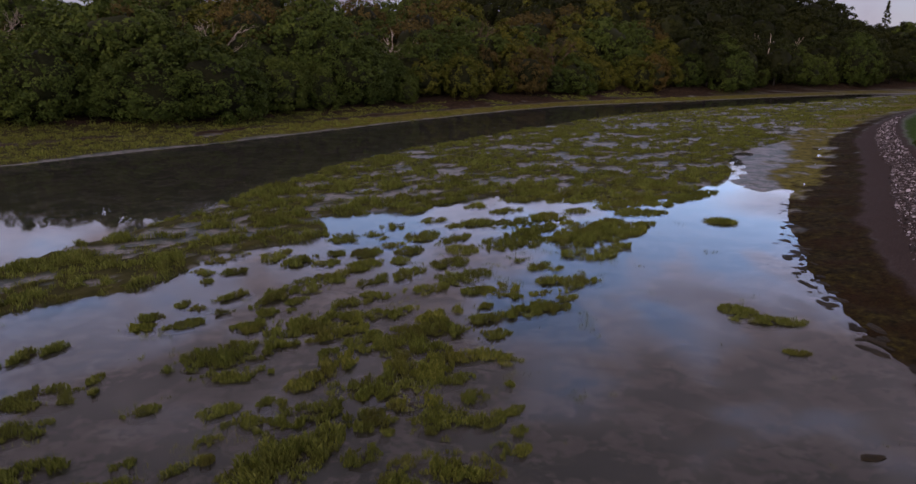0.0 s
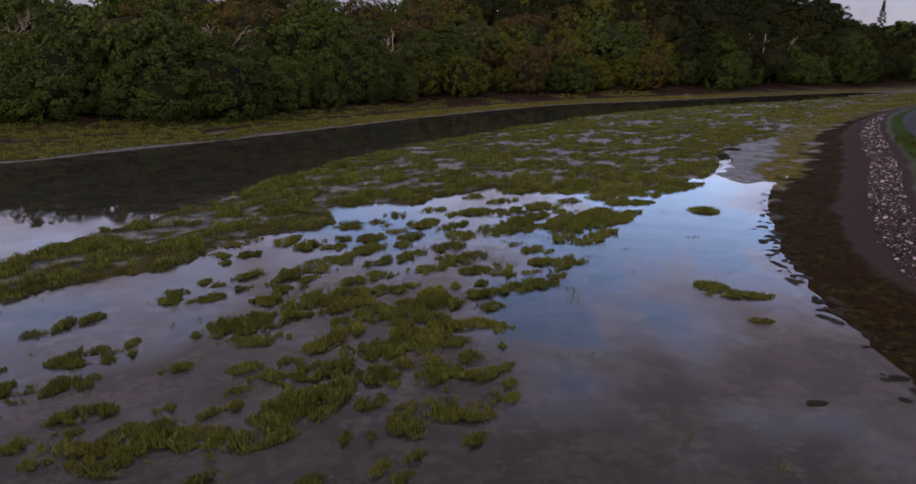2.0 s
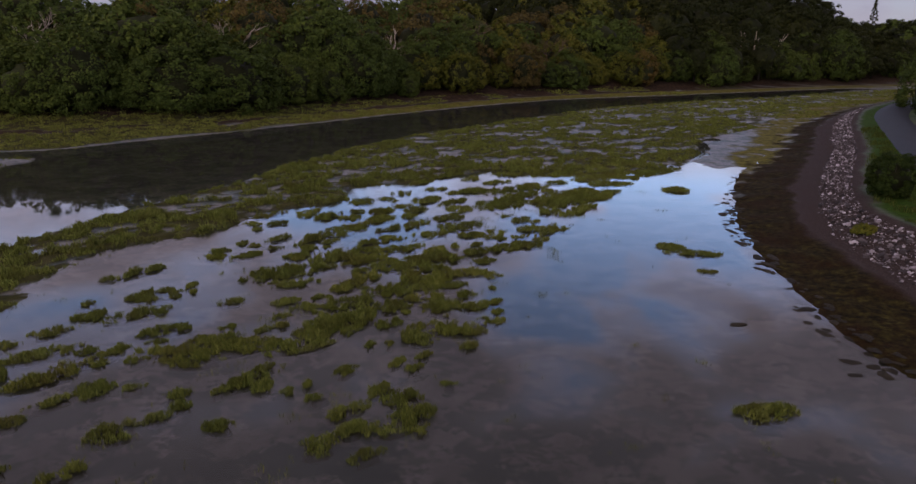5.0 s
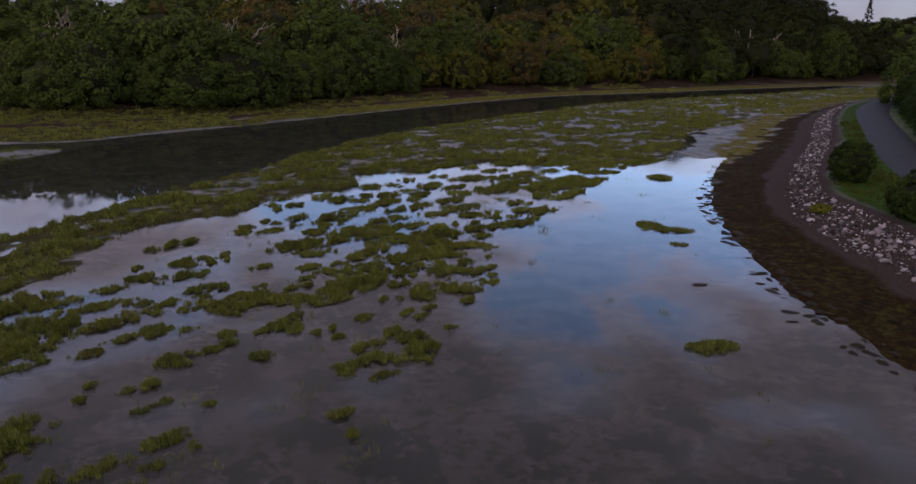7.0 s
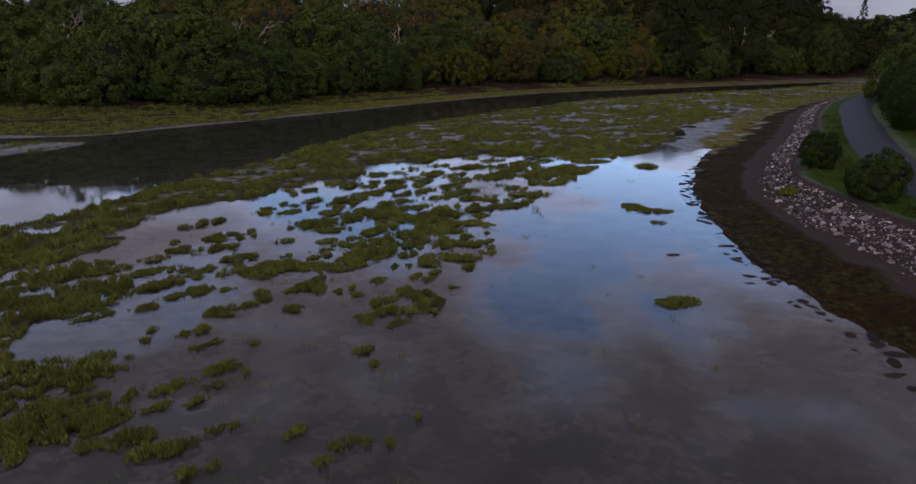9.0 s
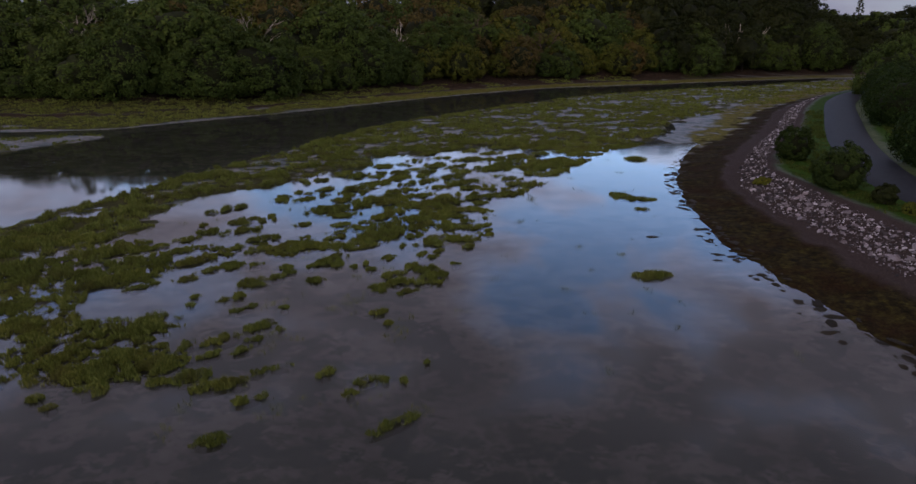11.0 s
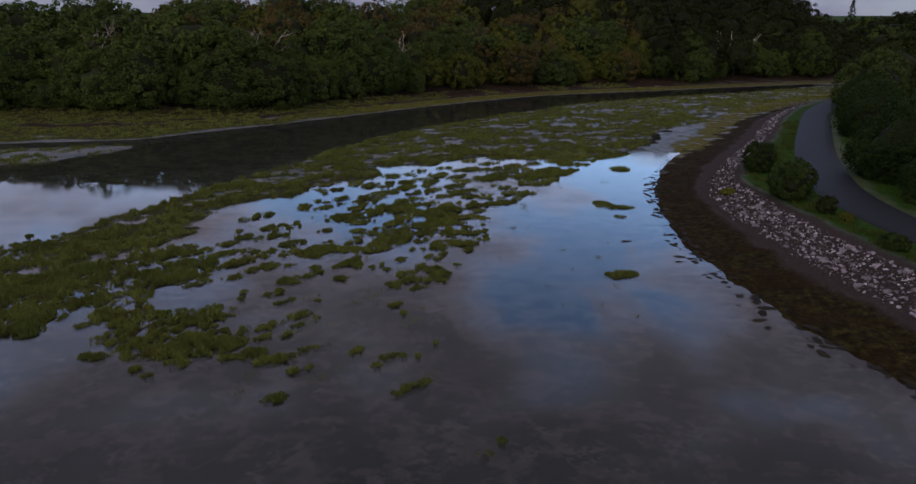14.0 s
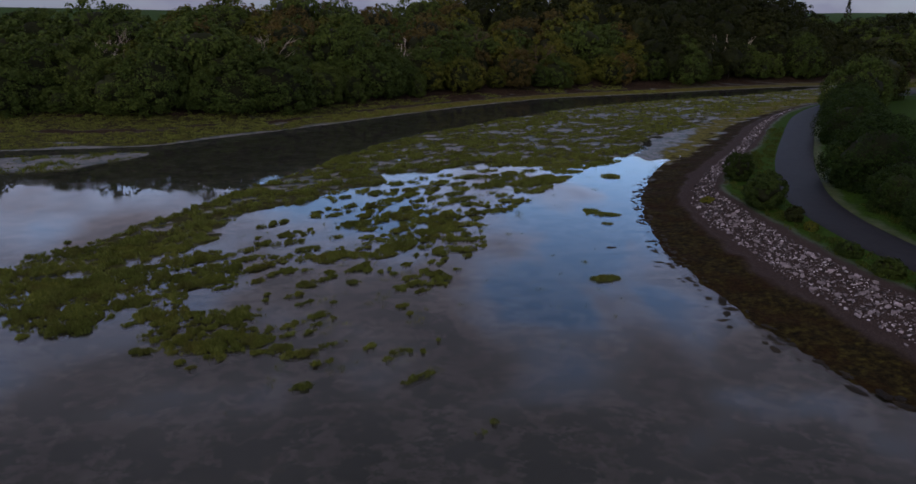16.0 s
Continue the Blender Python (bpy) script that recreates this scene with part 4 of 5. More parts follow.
def build_outliers():
    """Small tufts that have rooted close by the larger tussocks of the wooded side."""
    r = random.Random(17)
    rows = [row for row in TUSSOCK_ROWS if row[0] < -4 and row[2] > 0.5]
    for x, y, long, wide, turn in r.sample(rows, min(44, len(rows))):
        a, reach = r.uniform(0, 6.28), r.uniform(1.25, 1.6)
        u, v = math.cos(a) * (long + 0.35) * reach, math.sin(a) * (wide + 0.35) * reach
        c, s = math.cos(radians(turn)), math.sin(radians(turn))
        size = r.uniform(0.28, 0.6)
        tussock(x + u * c - v * s, y + u * s + v * c, size, size * r.uniform(0.5, 0.9), turn + r.uniform(-30, 30), r.uniform(0.2, 0.28))


build_outliers()


# ---- trees ----
def tube(bm, points, radii, sides=7):
    """A tapered limb along points."""
    rows = []
    for k, (p, r) in enumerate(zip(points, radii)):
        p = Vector(p)
        d = (Vector(points[min(k + 1, len(points) - 1)]) - Vector(points[max(k - 1, 0)])).normalized()
        u = d.orthogonal().normalized()
        w = d.cross(u)
        rows.append([bm.verts.new(p + (u * math.cos(a) + w * math.sin(a)) * r) for a in (2 * math.pi * j / sides for j in range(sides))])
    for a, b in zip(rows, rows[1:]):
        for j in range(sides):
            bm.faces.new((a[j], a[(j + 1) % sides], b[(j + 1) % sides], b[j]))
    bm.faces.new(rows[-1])


def leaves_mesh(name, centres, radii, per_blob, leaf, r):
    """Sprays of leaves over many overlapping lumps."""
    cs = np.repeat(np.array(centres), per_blob, 0)
    rs = np.repeat(np.array(radii), per_blob)
    n = len(cs)
    d = r.normal(size=(n, 3))
    d /= np.linalg.norm(d, axis=1)[:, None]
    d[:, 2] = np.where(d[:, 2] < -0.25, -d[:, 2], d[:, 2])
    p = cs + d * (rs * r.uniform(0.8, 1.08, n))[:, None] * np.array([1, 1, 0.8])
    nrm = d + np.array([0, 0, 0.25]) + 0.33 * r.normal(size=(n, 3))
    nrm /= np.linalg.norm(nrm, axis=1)[:, None]
    t = np.cross(nrm, r.normal(size=(n, 3)))
    t /= np.linalg.norm(t, axis=1)[:, None]
    b = np.cross(nrm, t)
    s = (leaf * r.uniform(0.6, 1.4, n))[:, None]
    co = np.stack([p - t * s, p + t * s * 0.8 - b * s * 0.7, p + t * s * 0.5 + b * s * 0.8], 1).reshape(-1, 3)
    me = bpy.data.meshes.new(name)
    i = np.arange(n) * 3
    fill_mesh(me, co, np.stack([i, i + 1, i + 2], -1))
    return me


def crown_surface(d, tall, wide, low, peak, lobes):
    """Points on a billowing dome, for unit directions d; lobes are the directions and widths of its billows."""
    g = (d[:, 2] + 1) / 2
    side = 1 - ((g - peak) / np.where(g > peak, 1 - peak, peak * 2.6)) ** 2
    flat = np.linalg.norm(d[:, :2], axis=1)
    reach = wide * np.sqrt(np.clip(side, 0, 1)) * np.minimum(1, flat / 0.4) / np.maximum(flat, 0.05)
    p = np.stack([d[:, 0] * reach, d[:, 1] * reach, low + (tall - low) * g], -1)
    bump = np.zeros(len(d))
    for way, width in lobes:
        bump = np.maximum(bump, np.sqrt(np.clip(1 - (np.arccos(np.clip(d @ way, -1, 1)) / width) ** 2, 0, 1)))
    middle = np.array([0, 0, low + (tall - low) * 0.4])
    return middle + (p - middle) * (0.70 + 0.30 * bump)[:, None]


def crown_mesh(name, tall, wide, low, peak, clumps, per_clump, leaf, r, fine=3, billows=24):
    """A crown: a billowing inner mass that stands in for shade, under many clumps of small leaves."""
    ways = r.normal(size=(billows, 3))
    ways[:, 2] = np.where(ways[:, 2] < -0.5, -ways[:, 2], ways[:, 2])
    ways /= np.linalg.norm(ways, axis=1)[:, None]
    lobes = [(w, r.uniform(0.3, 0.85)) for w in ways]
    bm = bmesh.new()
    bmesh.ops.create_icosphere(bm, subdivisions=fine, radius=1.0)
    d = np.array([v.co for v in bm.verts])
    core_faces = np.array([[v.index for v in f.verts] for f in bm.faces])
    bm.free()
    d /= np.linalg.norm(d, axis=1)[:, None]
    middle = np.array([0, 0, low + (tall - low) * 0.4])
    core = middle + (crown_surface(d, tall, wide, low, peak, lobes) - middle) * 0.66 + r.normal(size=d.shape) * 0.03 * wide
    d = r.normal(size=(clumps, 3))
    d /= np.linalg.norm(d, axis=1)[:, None]
    c = crown_surface(d, tall, wide, low, peak, lobes)
    out = c - middle
    out /= np.linalg.norm(out, axis=1)[:, None]
    c = middle + (c - middle) * r.uniform(0.86, 1.0, clumps)[:, None]
    size = wide * r.uniform(0.07, 0.18, clumps)
    cs, rs, os = np.repeat(c, per_clump, 0), np.repeat(size, per_clump), np.repeat(out, per_clump, 0)
    n = len(cs)
    d = r.normal(size=(n, 3))
    d /= np.linalg.norm(d, axis=1)[:, None]
    d = d + 0.45 * os + np.array([0, 0, 0.25])
    d /= np.linalg.norm(d, axis=1)[:, None]
    p = cs + d * (rs * r.uniform(0.75, 1.1, n))[:, None]
    nrm = 0.8 * d + 0.45 * os + np.array([0, 0, 0.15]) + 0.22 * r.normal(size=(n, 3))
    nrm /= np.linalg.norm(nrm, axis=1)[:, None]
    t = np.cross(nrm, r.normal(size=(n, 3)))
    t /= np.linalg.norm(t, axis=1)[:, None]
    b = np.cross(nrm, t)
    s = (leaf * r.uniform(0.6, 1.4, n))[:, None]
    co = np.stack([p - t * s, p + t * s * 0.8 - b * s * 0.7, p + t * s * 0.5 + b * s * 0.8], 1).reshape(-1, 3)
    i = np.arange(n) * 3 + len(core)
    me = bpy.data.meshes.new(name)
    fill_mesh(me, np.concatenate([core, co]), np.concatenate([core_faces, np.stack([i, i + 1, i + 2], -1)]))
    me["shade_core"] = len(core_faces)
    return me


def dress(me, leaf_mat, shade_core):
    """Leaf colour and painted inner shade of a crown; the last argument says which faces are its inner mass."""
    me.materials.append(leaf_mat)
    me.materials.append(M_INNER_SHADE)
    me.polygons.foreach_set("material_index", shade_core.astype(np.int32))
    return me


def in_shade_core(me):
    return np.arange(len(me.polygons)) < me["shade_core"]


def broadleaf(seed, tall, wide, low, leaf_mat, clumps=230, per_clump=26, leaf=0.17, label="", peak=0.36, fine=3):
    """A broad-leaved tree: trunk, limbs and a billowing crown; low is where the crown begins, peak its widest height."""
    r = np.random.default_rng(seed)
    tree = new("tree")
    bm = bmesh.new()
    fork = tall * 0.3
    tube(bm, [(0, 0, -0.6), (0.05, 0.02, fork * 0.5), (0.1, -0.05, fork), (0.0, 0.1, tall * 0.75)], [tall * 0.030, tall * 0.024, tall * 0.02, 0.04])
    for k in range(9):
        a, f = k * 2.39996, (k + 0.5) / 9
        s = fork * (0.6 + 0.6 * f)
        tip = (math.cos(a) * wide * 0.6, math.sin(a) * wide * 0.6, low + (tall - low) * (0.25 + 0.5 * f))
        tube(bm, [(0, 0, s), (tip[0] * 0.45, tip[1] * 0.45, s + (tip[2] - s) * 0.55), tip], [tall * 0.009, tall * 0.005, 0.015], 5)
    part("trunk", bm, M_BARK, tree)
    me = crown_mesh("crown", tall, wide, low, peak, clumps, per_clump, leaf, r, fine)
    part("crown", dress(me, leaf_mat, in_shade_core(me)), leaf_mat, tree)
    return tagged(tree, label, "tree", "trees of the wood")


def bare_tree(seed, tall, spread, mat, label, depth=4, lean=0.1, thick=0.022):
    """A dead tree: a trunk that forks into bare limbs."""
    r = np.random.default_rng(seed)
    tree = new("dead_tree")
    bm = bmesh.new()
    limbs = []

    def grow(p, d, length, radius, level, into):
        mid = p + d * length * 0.5 + Vector(r.normal(size=3)) * length * 0.06
        end = p + d * length + Vector(r.normal(size=3)) * length * 0.08
        tube(into, [p, mid, end], [radius, radius * 0.8, radius * 0.55], 6 if level < 2 else 4)
        if level >= depth:
            return
        for _ in range(3 if level else 4):
            way = (d + Vector(r.normal(size=3)) * spread).normalized()
            way.z = abs(way.z) * 0.8 + 0.1
            if level == 0:
                limbs.append(bmesh.new())
            grow(mid.lerp(end, r.uniform(0.2, 1.0)), way.normalized(), length * r.uniform(0.5, 0.75), radius * 0.55, level + 1, limbs[-1])

    grow(Vector((0, 0, -0.5)), Vector((lean, 0.05, 1)).normalized(), tall * 0.5, tall * thick, 0, bm)
    part("trunk", bm, mat, tree)
    for limb in limbs:
        part("limb", limb, mat, tree)
    return tagged(tree, label, "dead tree")


def conifer(seed, tall, wide, label):
    r = np.random.default_rng(seed)
    tree = new("conifer")
    bm = bmesh.new()
    tube(bm, [(0, 0, -0.5), (0, 0, tall * 0.5), (0, 0, tall)], [tall * 0.018, tall * 0.011, 0.03])
    part("trunk", bm, M_BARK, tree)
    centres, radii = [], []
    for k in range(90):
        f = (k + 1) / 90
        a = k * 2.39996
        d = wide * (1 - f) ** 0.85 * r.uniform(0.4, 1.0)
        centres.append((math.cos(a) * d, math.sin(a) * d, tall * (0.14 + 0.86 * f) - d * 0.12))
        radii.append(0.35 + 0.8 * (1 - f))
    part("crown", leaves_mesh("crown", centres, radii, 26, 0.34, r), M_DARK, tree)
    return tagged(tree, label, "conifer")


STANDING = set()


def put(kind, x, y, size, turn, squash=1.0):
    """A tree of that kind on the ground, scaled: the first itself, then its copies."""
    if kind not in STANDING:
        place_first(kind, x, y, size, turn)
        return kind
    m = pose(x, y, height(x, y) - 0.1, 0, 0, turn) @ Matrix.Diagonal((size, size, size * squash, 1))
    return copy_thing(kind, m)


MASSED = {}


def mass(kind, x, y, size, turn, squash):
    """A tree deep in the wood, of which only the top is seen among others."""
    if kind not in STANDING:
        place_first(kind, x, y, size, turn)
        return
    m = pose(x, y, height(x, y) - 0.1, 0, 0, turn) @ Matrix.Diagonal((size, size, size * squash, 1))
    MASSED.setdefault(kind.name, []).append((kind, m))


def join_masses():
    for rows in MASSED.values():
        for start in range(0, len(rows), 14):
            co, faces, shade_core, base = [], [], [], 0
            for kind, m in rows[start:start + 14]:
                me = next(c for c in kind.children if c.name.startswith("crown")).data
                v = np.empty(len(me.vertices) * 3)
                me.vertices.foreach_get("co", v)
                mm = np.array(m)
                v = v.reshape(-1, 3) @ mm[:3, :3].T + mm[:3, 3]
                f = np.empty(len(me.loops), int)
                me.loops.foreach_get("vertex_index", f)
                co.append(v)
                faces.append(f.reshape(-1, 3) + base)
                shade_core.append(in_shade_core(me))
                base += len(v)
            whole = bpy.data.meshes.new("wood_canopy")
            fill_mesh(whole, np.concatenate(co), np.concatenate(faces))
            dress(whole, me.materials[0], np.concatenate(shade_core))
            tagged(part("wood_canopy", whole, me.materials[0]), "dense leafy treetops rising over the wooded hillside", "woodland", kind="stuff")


def place_first(kind, x, y, size=1.0, turn=0.0):
    STANDING.add(kind)
    kind.matrix_basis = pose(x, y, height(x, y) - 0.1, 0, 0, turn) @ Matrix.Diagonal((size, size, size, 1))


OAK, ASH, TURNING, HILL = ("dense dark green oak in the wood", "yellow-green leafy tree in the wood",
                           "tree with thin rust-brown turning leaves", "tall dark green tree on the wooded hill")
GREENS = [broadleaf(s, 9.9 + s * 0.5, 6.5, -1.4, M_GREEN, 270, 38, 0.19, OAK, 0.36) for s in (1, 2, 3)]
LIGHTS = [broadleaf(s, 9.6, 5.4, -1.2, M_LIGHT, 230, 36, 0.18, ASH, 0.38) for s in (4, 5)]
RUSTS = [broadleaf(s, 10.8, 5.6, -1.0, M_RUST, 230, 36, 0.18, TURNING, 0.42) for s in (6, 7)]
DARKS = [broadleaf(s, 13.0, 6.2, 0.6, M_DARK, 130, 25, 0.30, HILL, 0.42, 2) for s in (8, 9)]
HEDGES = [broadleaf(s, 8.6, 5.8, -1.2, M_HEDGE, 380, 44, 0.125, "dense dark green tree rounded down to the ground", 0.34) for s in (18, 19)]
BACK_GREENS = [broadleaf(s, 11.0, 6.4, 1.0, M_GREEN, 120, 25, 0.30, OAK, 0.42, 2) for s in (11, 12)]
BACK_LIGHTS = [broadleaf(14, 10.5, 5.8, 1.0, M_LIGHT, 110, 25, 0.29, ASH, 0.42, 2)]
BACK_RUSTS = [broadleaf(16, 11.0, 5.9, 1.0, M_RUST, 110, 25, 0.29, TURNING, 0.42, 2)]


def build_wood():
    r = random.Random(5)
    line = rounded(WOOD)
    spots = []
    for depth, gap in ((3.6, 6.8), (10, 7.6), (17, 8.2), (25, 8.8), (34, 9.4), (44, 10), (55, 10.5), (67, 11), (80, 12), (94, 13), (110, 14)):
        run = 0.0
        for p, q in zip(line, line[1:]):
            seg = math.dist(p, q)
            nx, ny = -(q[1] - p[1]) / seg, (q[0] - p[0]) / seg
            while run < seg:
                f = run / seg
                x = p[0] + (q[0] - p[0]) * f + nx * (depth + r.uniform(-1.6, 2.2)) + r.uniform(-1.6, 1.6)
                y = p[1] + (q[1] - p[1]) * f + ny * (depth + r.uniform(-1.6, 2.2)) + r.uniform(-1.6, 1.6)
                if depth > 7 and math.hypot(x - 96, y - 203) < 9:
                    run += gap
                    continue
                if -125 < x < 182 and depth < (72 if x < -20 else 120):
                    spots.append((depth, x, y))
                run += gap * r.uniform(0.8, 1.2)
            run -= seg
    for depth, x, y in spots:
        d = r.random()
        if x < -16:
            pool = GREENS if d < (0.9 if depth < 12 else 0.62) else LIGHTS if d < 0.94 and depth < 12 or d < 0.76 else RUSTS if d < 0.93 else DARKS
        elif x < 62:
            pool = LIGHTS if d < (0.5 if x > 22 else 0.3) else RUSTS if d < 0.64 else GREENS
        else:
            pool = (GREENS if d < 0.5 else DARKS) if depth < 12 else DARKS
        if depth > 40 and d > 0.5 and x > 0:
            pool = DARKS
        if depth > 10:
            pool = {id(GREENS): BACK_GREENS, id(LIGHTS): BACK_LIGHTS, id(RUSTS): BACK_RUSTS, id(DARKS): DARKS}[id(pool)]
        kind = r.choice(pool)
        size = r.uniform(0.72, 1.12) * (1.0 if depth < 5 else 1.12 if depth < 20 else 1.2)
        if depth < 5:
            size *= r.uniform(0.8, 1.0) if -16 < x < 62 else r.uniform(1.0, 1.3)
        if 66 < x < 140 and depth > 30:
            size *= 1.12
        if x > 153:
            size *= 0.85
        turn, squash = r.uniform(0, 360), r.uniform(0.85, 1.12)
        if depth < 5 and x < -16:
            squash *= 0.82
        if depth < 20:
            put(kind, x, y, size, turn, squash)
        else:
            mass(kind, x, y, size, turn, squash)
    # trees that stand out by their colour or size, and small greens placed to hide a dead trunk from the camera
    for x, y, size, kind in ((15, 152, 1.0, RUSTS[0]), (-26, 133, 1.32, RUSTS[1]), (-43, 127, 1.45, RUSTS[0]), (24, 163, 0.85, RUSTS[1]), (57, 193, 0.95, RUSTS[0]),
                             (-4, 150, 1.1, LIGHTS[0]), (-14.2, 131.5, 0.82, GREENS[1]), (-20.5, 125.5, 0.8, GREENS[2]), (36, 168, 0.9, LIGHTS[1]), (45, 173, 0.9, LIGHTS[0]), (-62, 97, 1.0, LIGHTS[1])):
        put(kind, x, y, size, r.uniform(0, 360))
    # scattered trees in the far country beyond the head of the creek
    for k in range(110):
        x, y = r.uniform(152, 330), r.uniform(228, 400)
        mass(r.choice(DARKS + BACK_GREENS), x, y, r.uniform(1.3, 1.7), r.uniform(0, 360), r.uniform(0.85, 1.05))
    # single trees and a low thicket along the inland edge of the lane
    for x, y, size, squash, kind in ((56.4, 57.5, 0.86, 1.2, HEDGES[0]), (42.8, 30.0, 0.92, 1.12, HEDGES[1]), (39.9, 21.5, 0.62, 0.95, HEDGES[0]), (39.2, 15.2, 0.60, 0.9, HEDGES[1]),
                                     (39.6, 9.0, 0.60, 0.9, HEDGES[0]), (40.8, 2.6, 0.60, 0.9, HEDGES[1]), (45.5, 15.0, 0.66, 0.9, HEDGES[0]), (44.5, 7.0, 0.6, 0.9, HEDGES[1]),
                                     (64.5, 71.0, 0.86, 1.05, HEDGES[1]), (72.0, 84.0, 0.95, 1.05, HEDGES[0])):
        ob = put(kind, x, y, size, r.uniform(0, 360), squash)
        tagged(ob, "dense dark green tree beside the lane" if size > 0.8 else "low dark thicket beside the lane", group="trees past the lane")
    # trees past the lane and the field
    for x, y, size, kind in ((82, 99, 1.05, GREENS[0]), (93, 110, 1.1, DARKS[0]), (104, 124, 1.0, GREENS[1]),
                             (118, 112, 1.1, DARKS[1]), (125, 132, 1.0, GREENS[2]), (140, 142, 1.1, DARKS[0]), (150, 158, 1.0, GREENS[0]), (135, 120, 1.1, DARKS[1]),
                             (165, 170, 1.1, GREENS[1]), (160, 140, 1.2, DARKS[0]), (185, 185, 1.1, DARKS[1]), (205, 200, 1.1, GREENS[2])):
        ob = put(kind, x, y, size, r.uniform(0, 360))
        tagged(ob, "leafy green tree beside the lane" if y < 80 else "dark rounded tree beyond the field", group="trees past the lane")


build_wood()
join_masses()


def build_dead_trees():
    for seed, x, y, size, label in ((21, -46.4, 112.5, 14.2, "bleached bare dead tree among oaks"), (22, -15.9, 138, 13.0, "pale dead tree with broken limbs"),
                                    (23, -75, 103, 13.2, "thin grey dead tree above the oaks")):
        place_first(bare_tree(seed, size, 0.42, M_DEAD, label), x, y)
    for seed, x, y, size in ((24, -50.5, 107.0, 13.5), (25, -25, 133, 14.0), (26, 21, 160, 13.5), (27, 4, 158, 14.5)):
        place_first(bare_tree(seed, size, 0.75, M_TWIG, "leafless brown-twigged tree in the wood", 5), x, y)
    for seed, x, y, size in ((31, 91.5, 204, 16.5), (32, 95.5, 206, 17.0), (33, 105.5, 209, 17.0)):
        place_first(bare_tree(seed, size, 0.1, M_DEAD, "tall pale bare trunk on the wooded hill", 1, 0.03, 0.013), x, y)
    place_first(conifer(41, 29, 4.8, "tall dark pointed conifer on the skyline"), 211, 331)


build_dead_trees()


def bush(seed, x, y, tall, wide, mat, label):
    r = np.random.default_rng(seed)
    ob = new("bush")
    for k in range(6):
        a = k * 1.05
        bm = bmesh.new()
        tube(bm, [(0, 0, -0.2), (math.cos(a) * wide * 0.3, math.sin(a) * wide * 0.3, tall * 0.4), (math.cos(a) * wide * 0.6, math.sin(a) * wide * 0.6, tall * 0.75)], [0.05, 0.035, 0.012], 5)
        part("stem", bm, M_BARK, ob)
    count = int(70 + 50 * wide)
    me = crown_mesh("foliage", tall, wide, -0.2, 0.34, count, 60, 0.055 + 0.012 * wide, r, 3, 12)
    part("foliage", dress(me, mat, in_shade_core(me)), mat, ob)
    ob.matrix_basis = pose(x, y, height(x, y) - 0.05)
    return tagged(ob, label, "bush", "bushes on the verge")


def build_bushes():
    bush(51, 30.2, 33.4, 3.2, 1.75, M_BUSH, "dark green bush on the grass verge")
    bush(52, 28.0, 22.3, 3.6, 2.05, M_BUSH, "rounded green bush on the grass verge")
    bush(53, 28.5, 17.7, 1.5, 0.85, M_DARK, "small brownish bush on the verge")
    bush(54, 28.6, 15.2, 0.8, 0.6, M_LIGHT, "low tuft of greenery on the verge")
    bush(55, 28.2, 9.2, 1.1, 0.9, M_BUSH, "low green bush at the lane's edge")
    bush(56, 28.6, 5.4, 1.2, 1.2, M_BUSH, "low green bush at the lane's edge")
    bush(57, 29.4, 2.2, 1.3, 1.2, M_BUSH, "low green bush at the lane's edge")
    bush(58, 24.7, 26.9, 0.5, 0.75, M_LIGHT, "flat green shrub growing between the stones")


build_bushes()


# ---- shore ----
def stone_mesh(seed):
    r = np.random.default_rng(seed)
    bm = bmesh.new()
    for p in r.normal(size=(13, 3)):
        p = p / np.linalg.norm(p) * r.uniform(0.75, 1.0)
        bm.verts.new(p * np.array([1.0, 0.78, 0.6]))
    hull = bmesh.ops.convex_hull(bm, input=bm.verts)
    bmesh.ops.delete(bm, geom=[v for v in hull["geom_interior"] if isinstance(v, bmesh.types.BMVert)], context="VERTS")
    me = bpy.data.meshes.new("stone")
    bm.to_mesh(me)
    bm.free()
    me.materials.append(M_STONE)
    return me


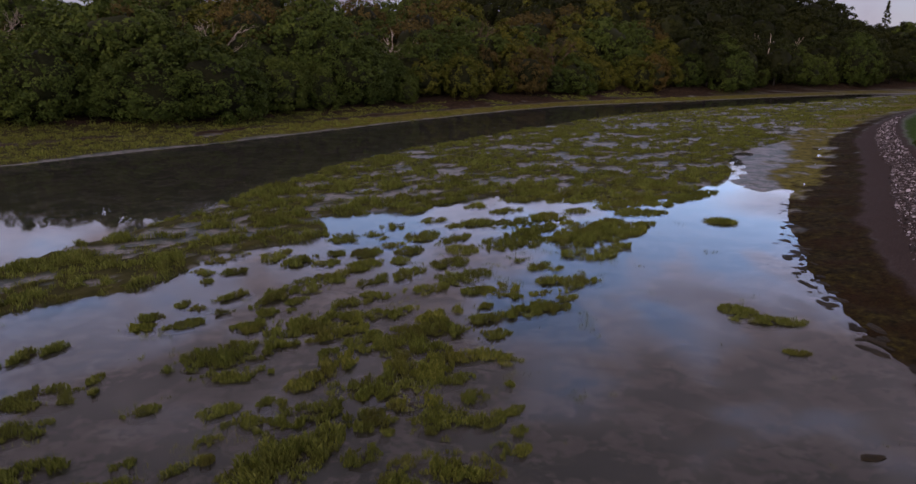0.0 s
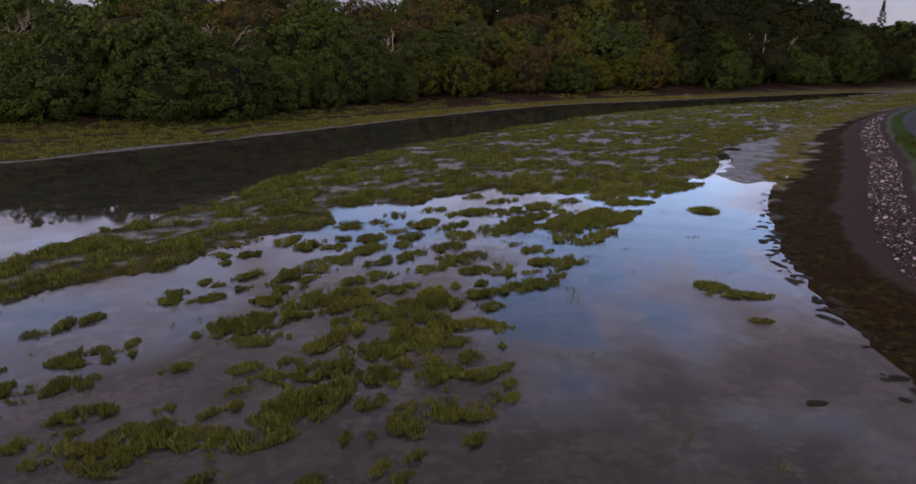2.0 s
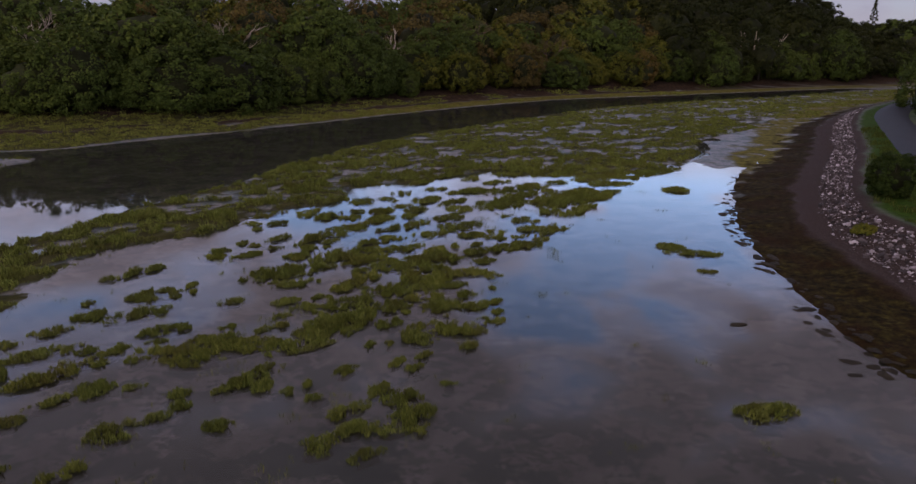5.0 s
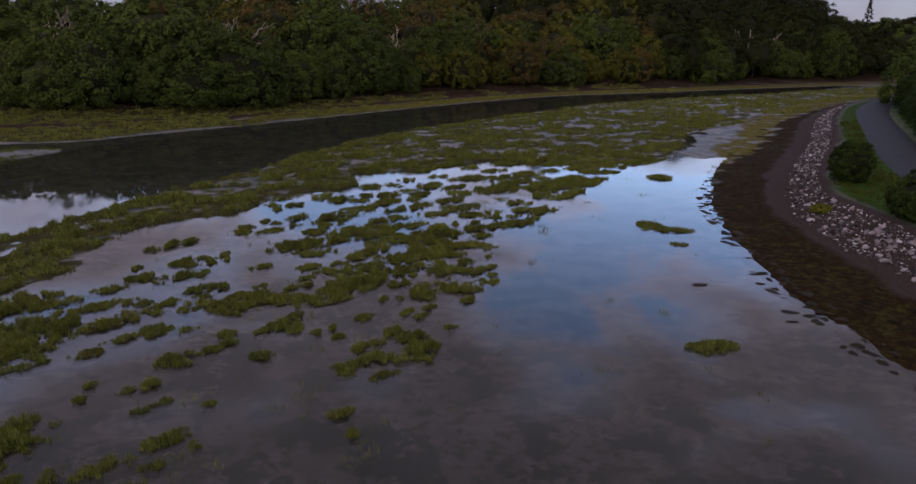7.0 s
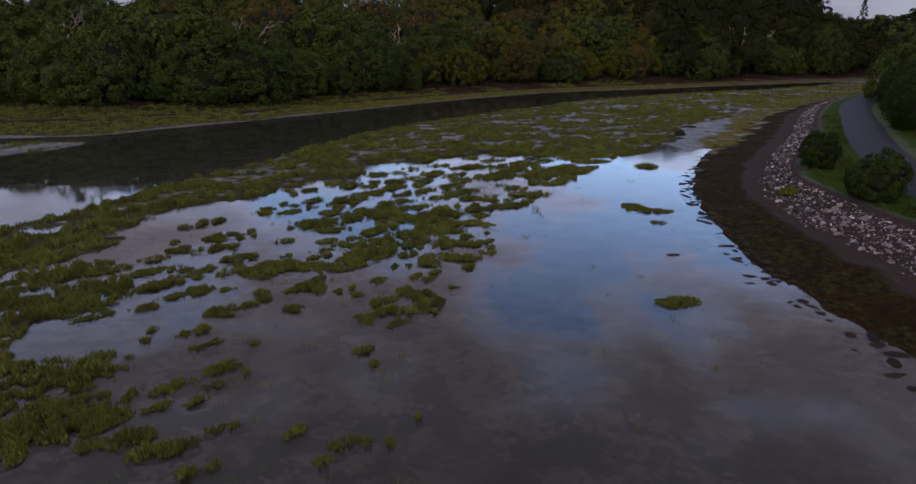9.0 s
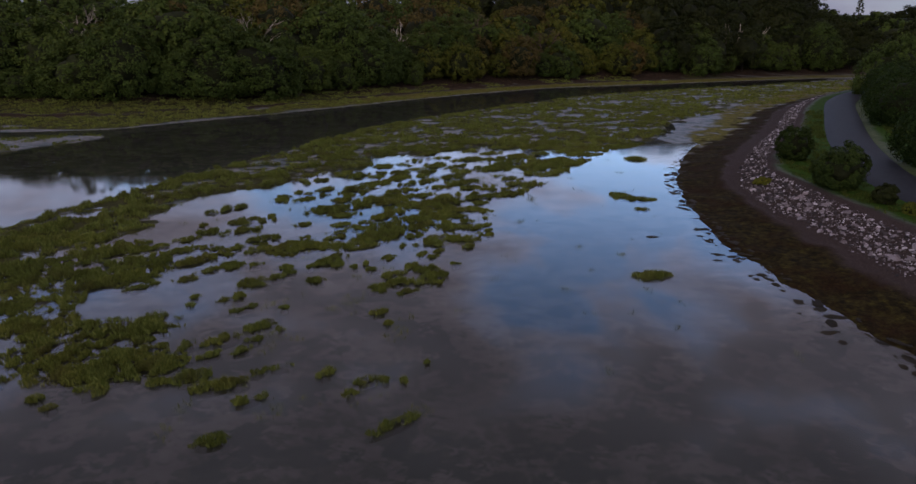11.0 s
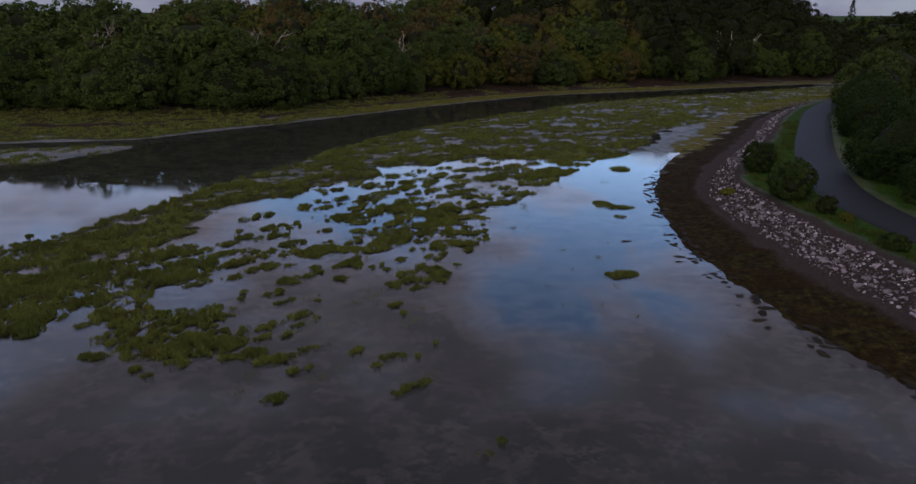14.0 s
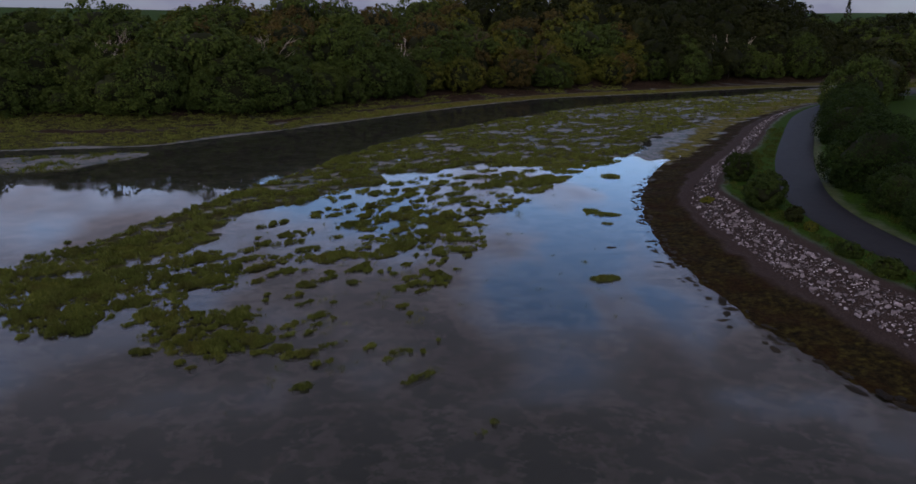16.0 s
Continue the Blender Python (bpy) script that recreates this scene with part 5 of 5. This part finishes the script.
def build_stones():
    r = random.Random(9)
    kinds = [stone_mesh(100 + k) for k in range(10)]
    bank = tagged(new("stone_bank"), "sloping bank of loose pale grey and pink stones", "stone bank", kind="structure")
    n = 420000
    x, y = rng.uniform(18, 75, n), rng.uniform(-14, 105, n)
    sh, cr = field("shore", x, y), field("crest", x, y)
    share = sh / (np.maximum(sh, 0) + np.maximum(-cr, 0) + 1e-6)
    keep = (sh > 0) & (cr < -0.25) & (share > 0.58 + 0.12 * smooth(y, 22, 40) + 0.12 * (fbm(x, y, 2.5, 97) - 0.3)) & (rng.uniform(0, 1, n) < 0.04 + 0.72 * smooth(share - 0.1 * smooth(y, 22, 40), 0.58, 0.68))
    x, y = x[keep], y[keep]
    z = terrain(x, y)[0]
    loose_co, loose_faces, count, base = [], [], 0, 0
    for px, py, pz in zip(x, y, z):
        size = min(0.070 * math.exp(r.gauss(0, 0.64)), 0.40) * (1.0 if py < 30 else 0.75)
        m = pose(px, py, pz + size * 0.2, r.uniform(-25, 25), r.uniform(-25, 25), r.uniform(0, 360)) @ Matrix.Diagonal((size, size * r.uniform(0.7, 1.2), size * r.uniform(0.7, 1.1), 1))
        kind = r.choice(kinds)
        if -2 < py < 22 and size > 0.21 and count < 300:
            count += 1
            ob = new("stone", kind)
            ob.matrix_basis = m
            ob.parent = bank
        else:
            loose_co += [m @ v.co for v in kind.vertices]
            loose_faces += [[base + v for v in p.vertices] for p in kind.polygons]
            base += len(kind.vertices)
    me = bpy.data.meshes.new("loose_stones")
    me.from_pydata(loose_co, [], loose_faces)
    ob = part("loose_stones", me, M_RUBBLE, bank)
    tagged(ob, kind="stuff")


def rubble_material():
    n = Nodes("rubble", 0.8, 0.3)
    c = n.ramp(n.island, (0.0, (0.018, 0.014, 0.014)), (0.46, (0.066, 0.051, 0.051)), (0.78, (0.21, 0.178, 0.186)), (1.0, (0.54, 0.48, 0.50)))
    n.colour(n.mix(0.4, c, n.ramp(n.noise(9.0, 6, 0.7), (0.3, 0.5), (0.7, 1.3)), "MULTIPLY"))
    n.bump(n.noise(14.0, 6, 0.7), 0.5, 0.03)
    return n.mat


M_RUBBLE = rubble_material()
build_stones()


def build_wrack():
    """Dark patches of seaweed along the water's edge and awash."""
    r = random.Random(13)
    kinds = []
    for k in range(5):
        q = np.random.default_rng(200 + k)
        bm = bmesh.new()
        bmesh.ops.create_icosphere(bm, subdivisions=2, radius=1.0)
        for v in bm.verts:
            v.co *= 0.75 + 0.5 * q.random()
            v.co.z *= 0.22
        me = bpy.data.meshes.new("seaweed_patch")
        bm.to_mesh(me)
        bm.free()
        me.materials.append(M_WRACK)
        kinds.append(me)
    made = 0
    while made < 180:
        y = r.uniform(-9, 52)
        x = r.uniform(12, 32)
        sh = float(field("shore", np.array([x]), np.array([y]))[0])
        thick = math.exp(-((y - 8) / 9) ** 2) * 2.4 + 0.5 + 0.9 * math.exp(-((y - 36) / 9) ** 2)
        if not -thick < sh < 0.7 or r.random() > math.exp(sh * 0.7):
            continue
        made += 1
        size = r.uniform(0.08, 0.30)
        ob = new("seaweed_patch", r.choice(kinds))
        ob.matrix_basis = pose(x, y, max(0.0, height(x, y)), 0, 0, r.uniform(0, 360)) @ Matrix.Diagonal((size * r.uniform(1, 2), size, size * 0.5, 1))
        tagged(ob, "dark brown seaweed lying at the water's edge", "seaweed", "seaweed patches")
    ob = new("seaweed_patch", kinds[0])
    ob.matrix_basis = pose(12.6, 16.2, 0.0, 0, 0, 10) @ Matrix.Diagonal((0.42, 0.2, 0.3, 1))
    tagged(ob, "dark seaweed clump awash in open shallows", "seaweed", "seaweed patches")


build_wrack()
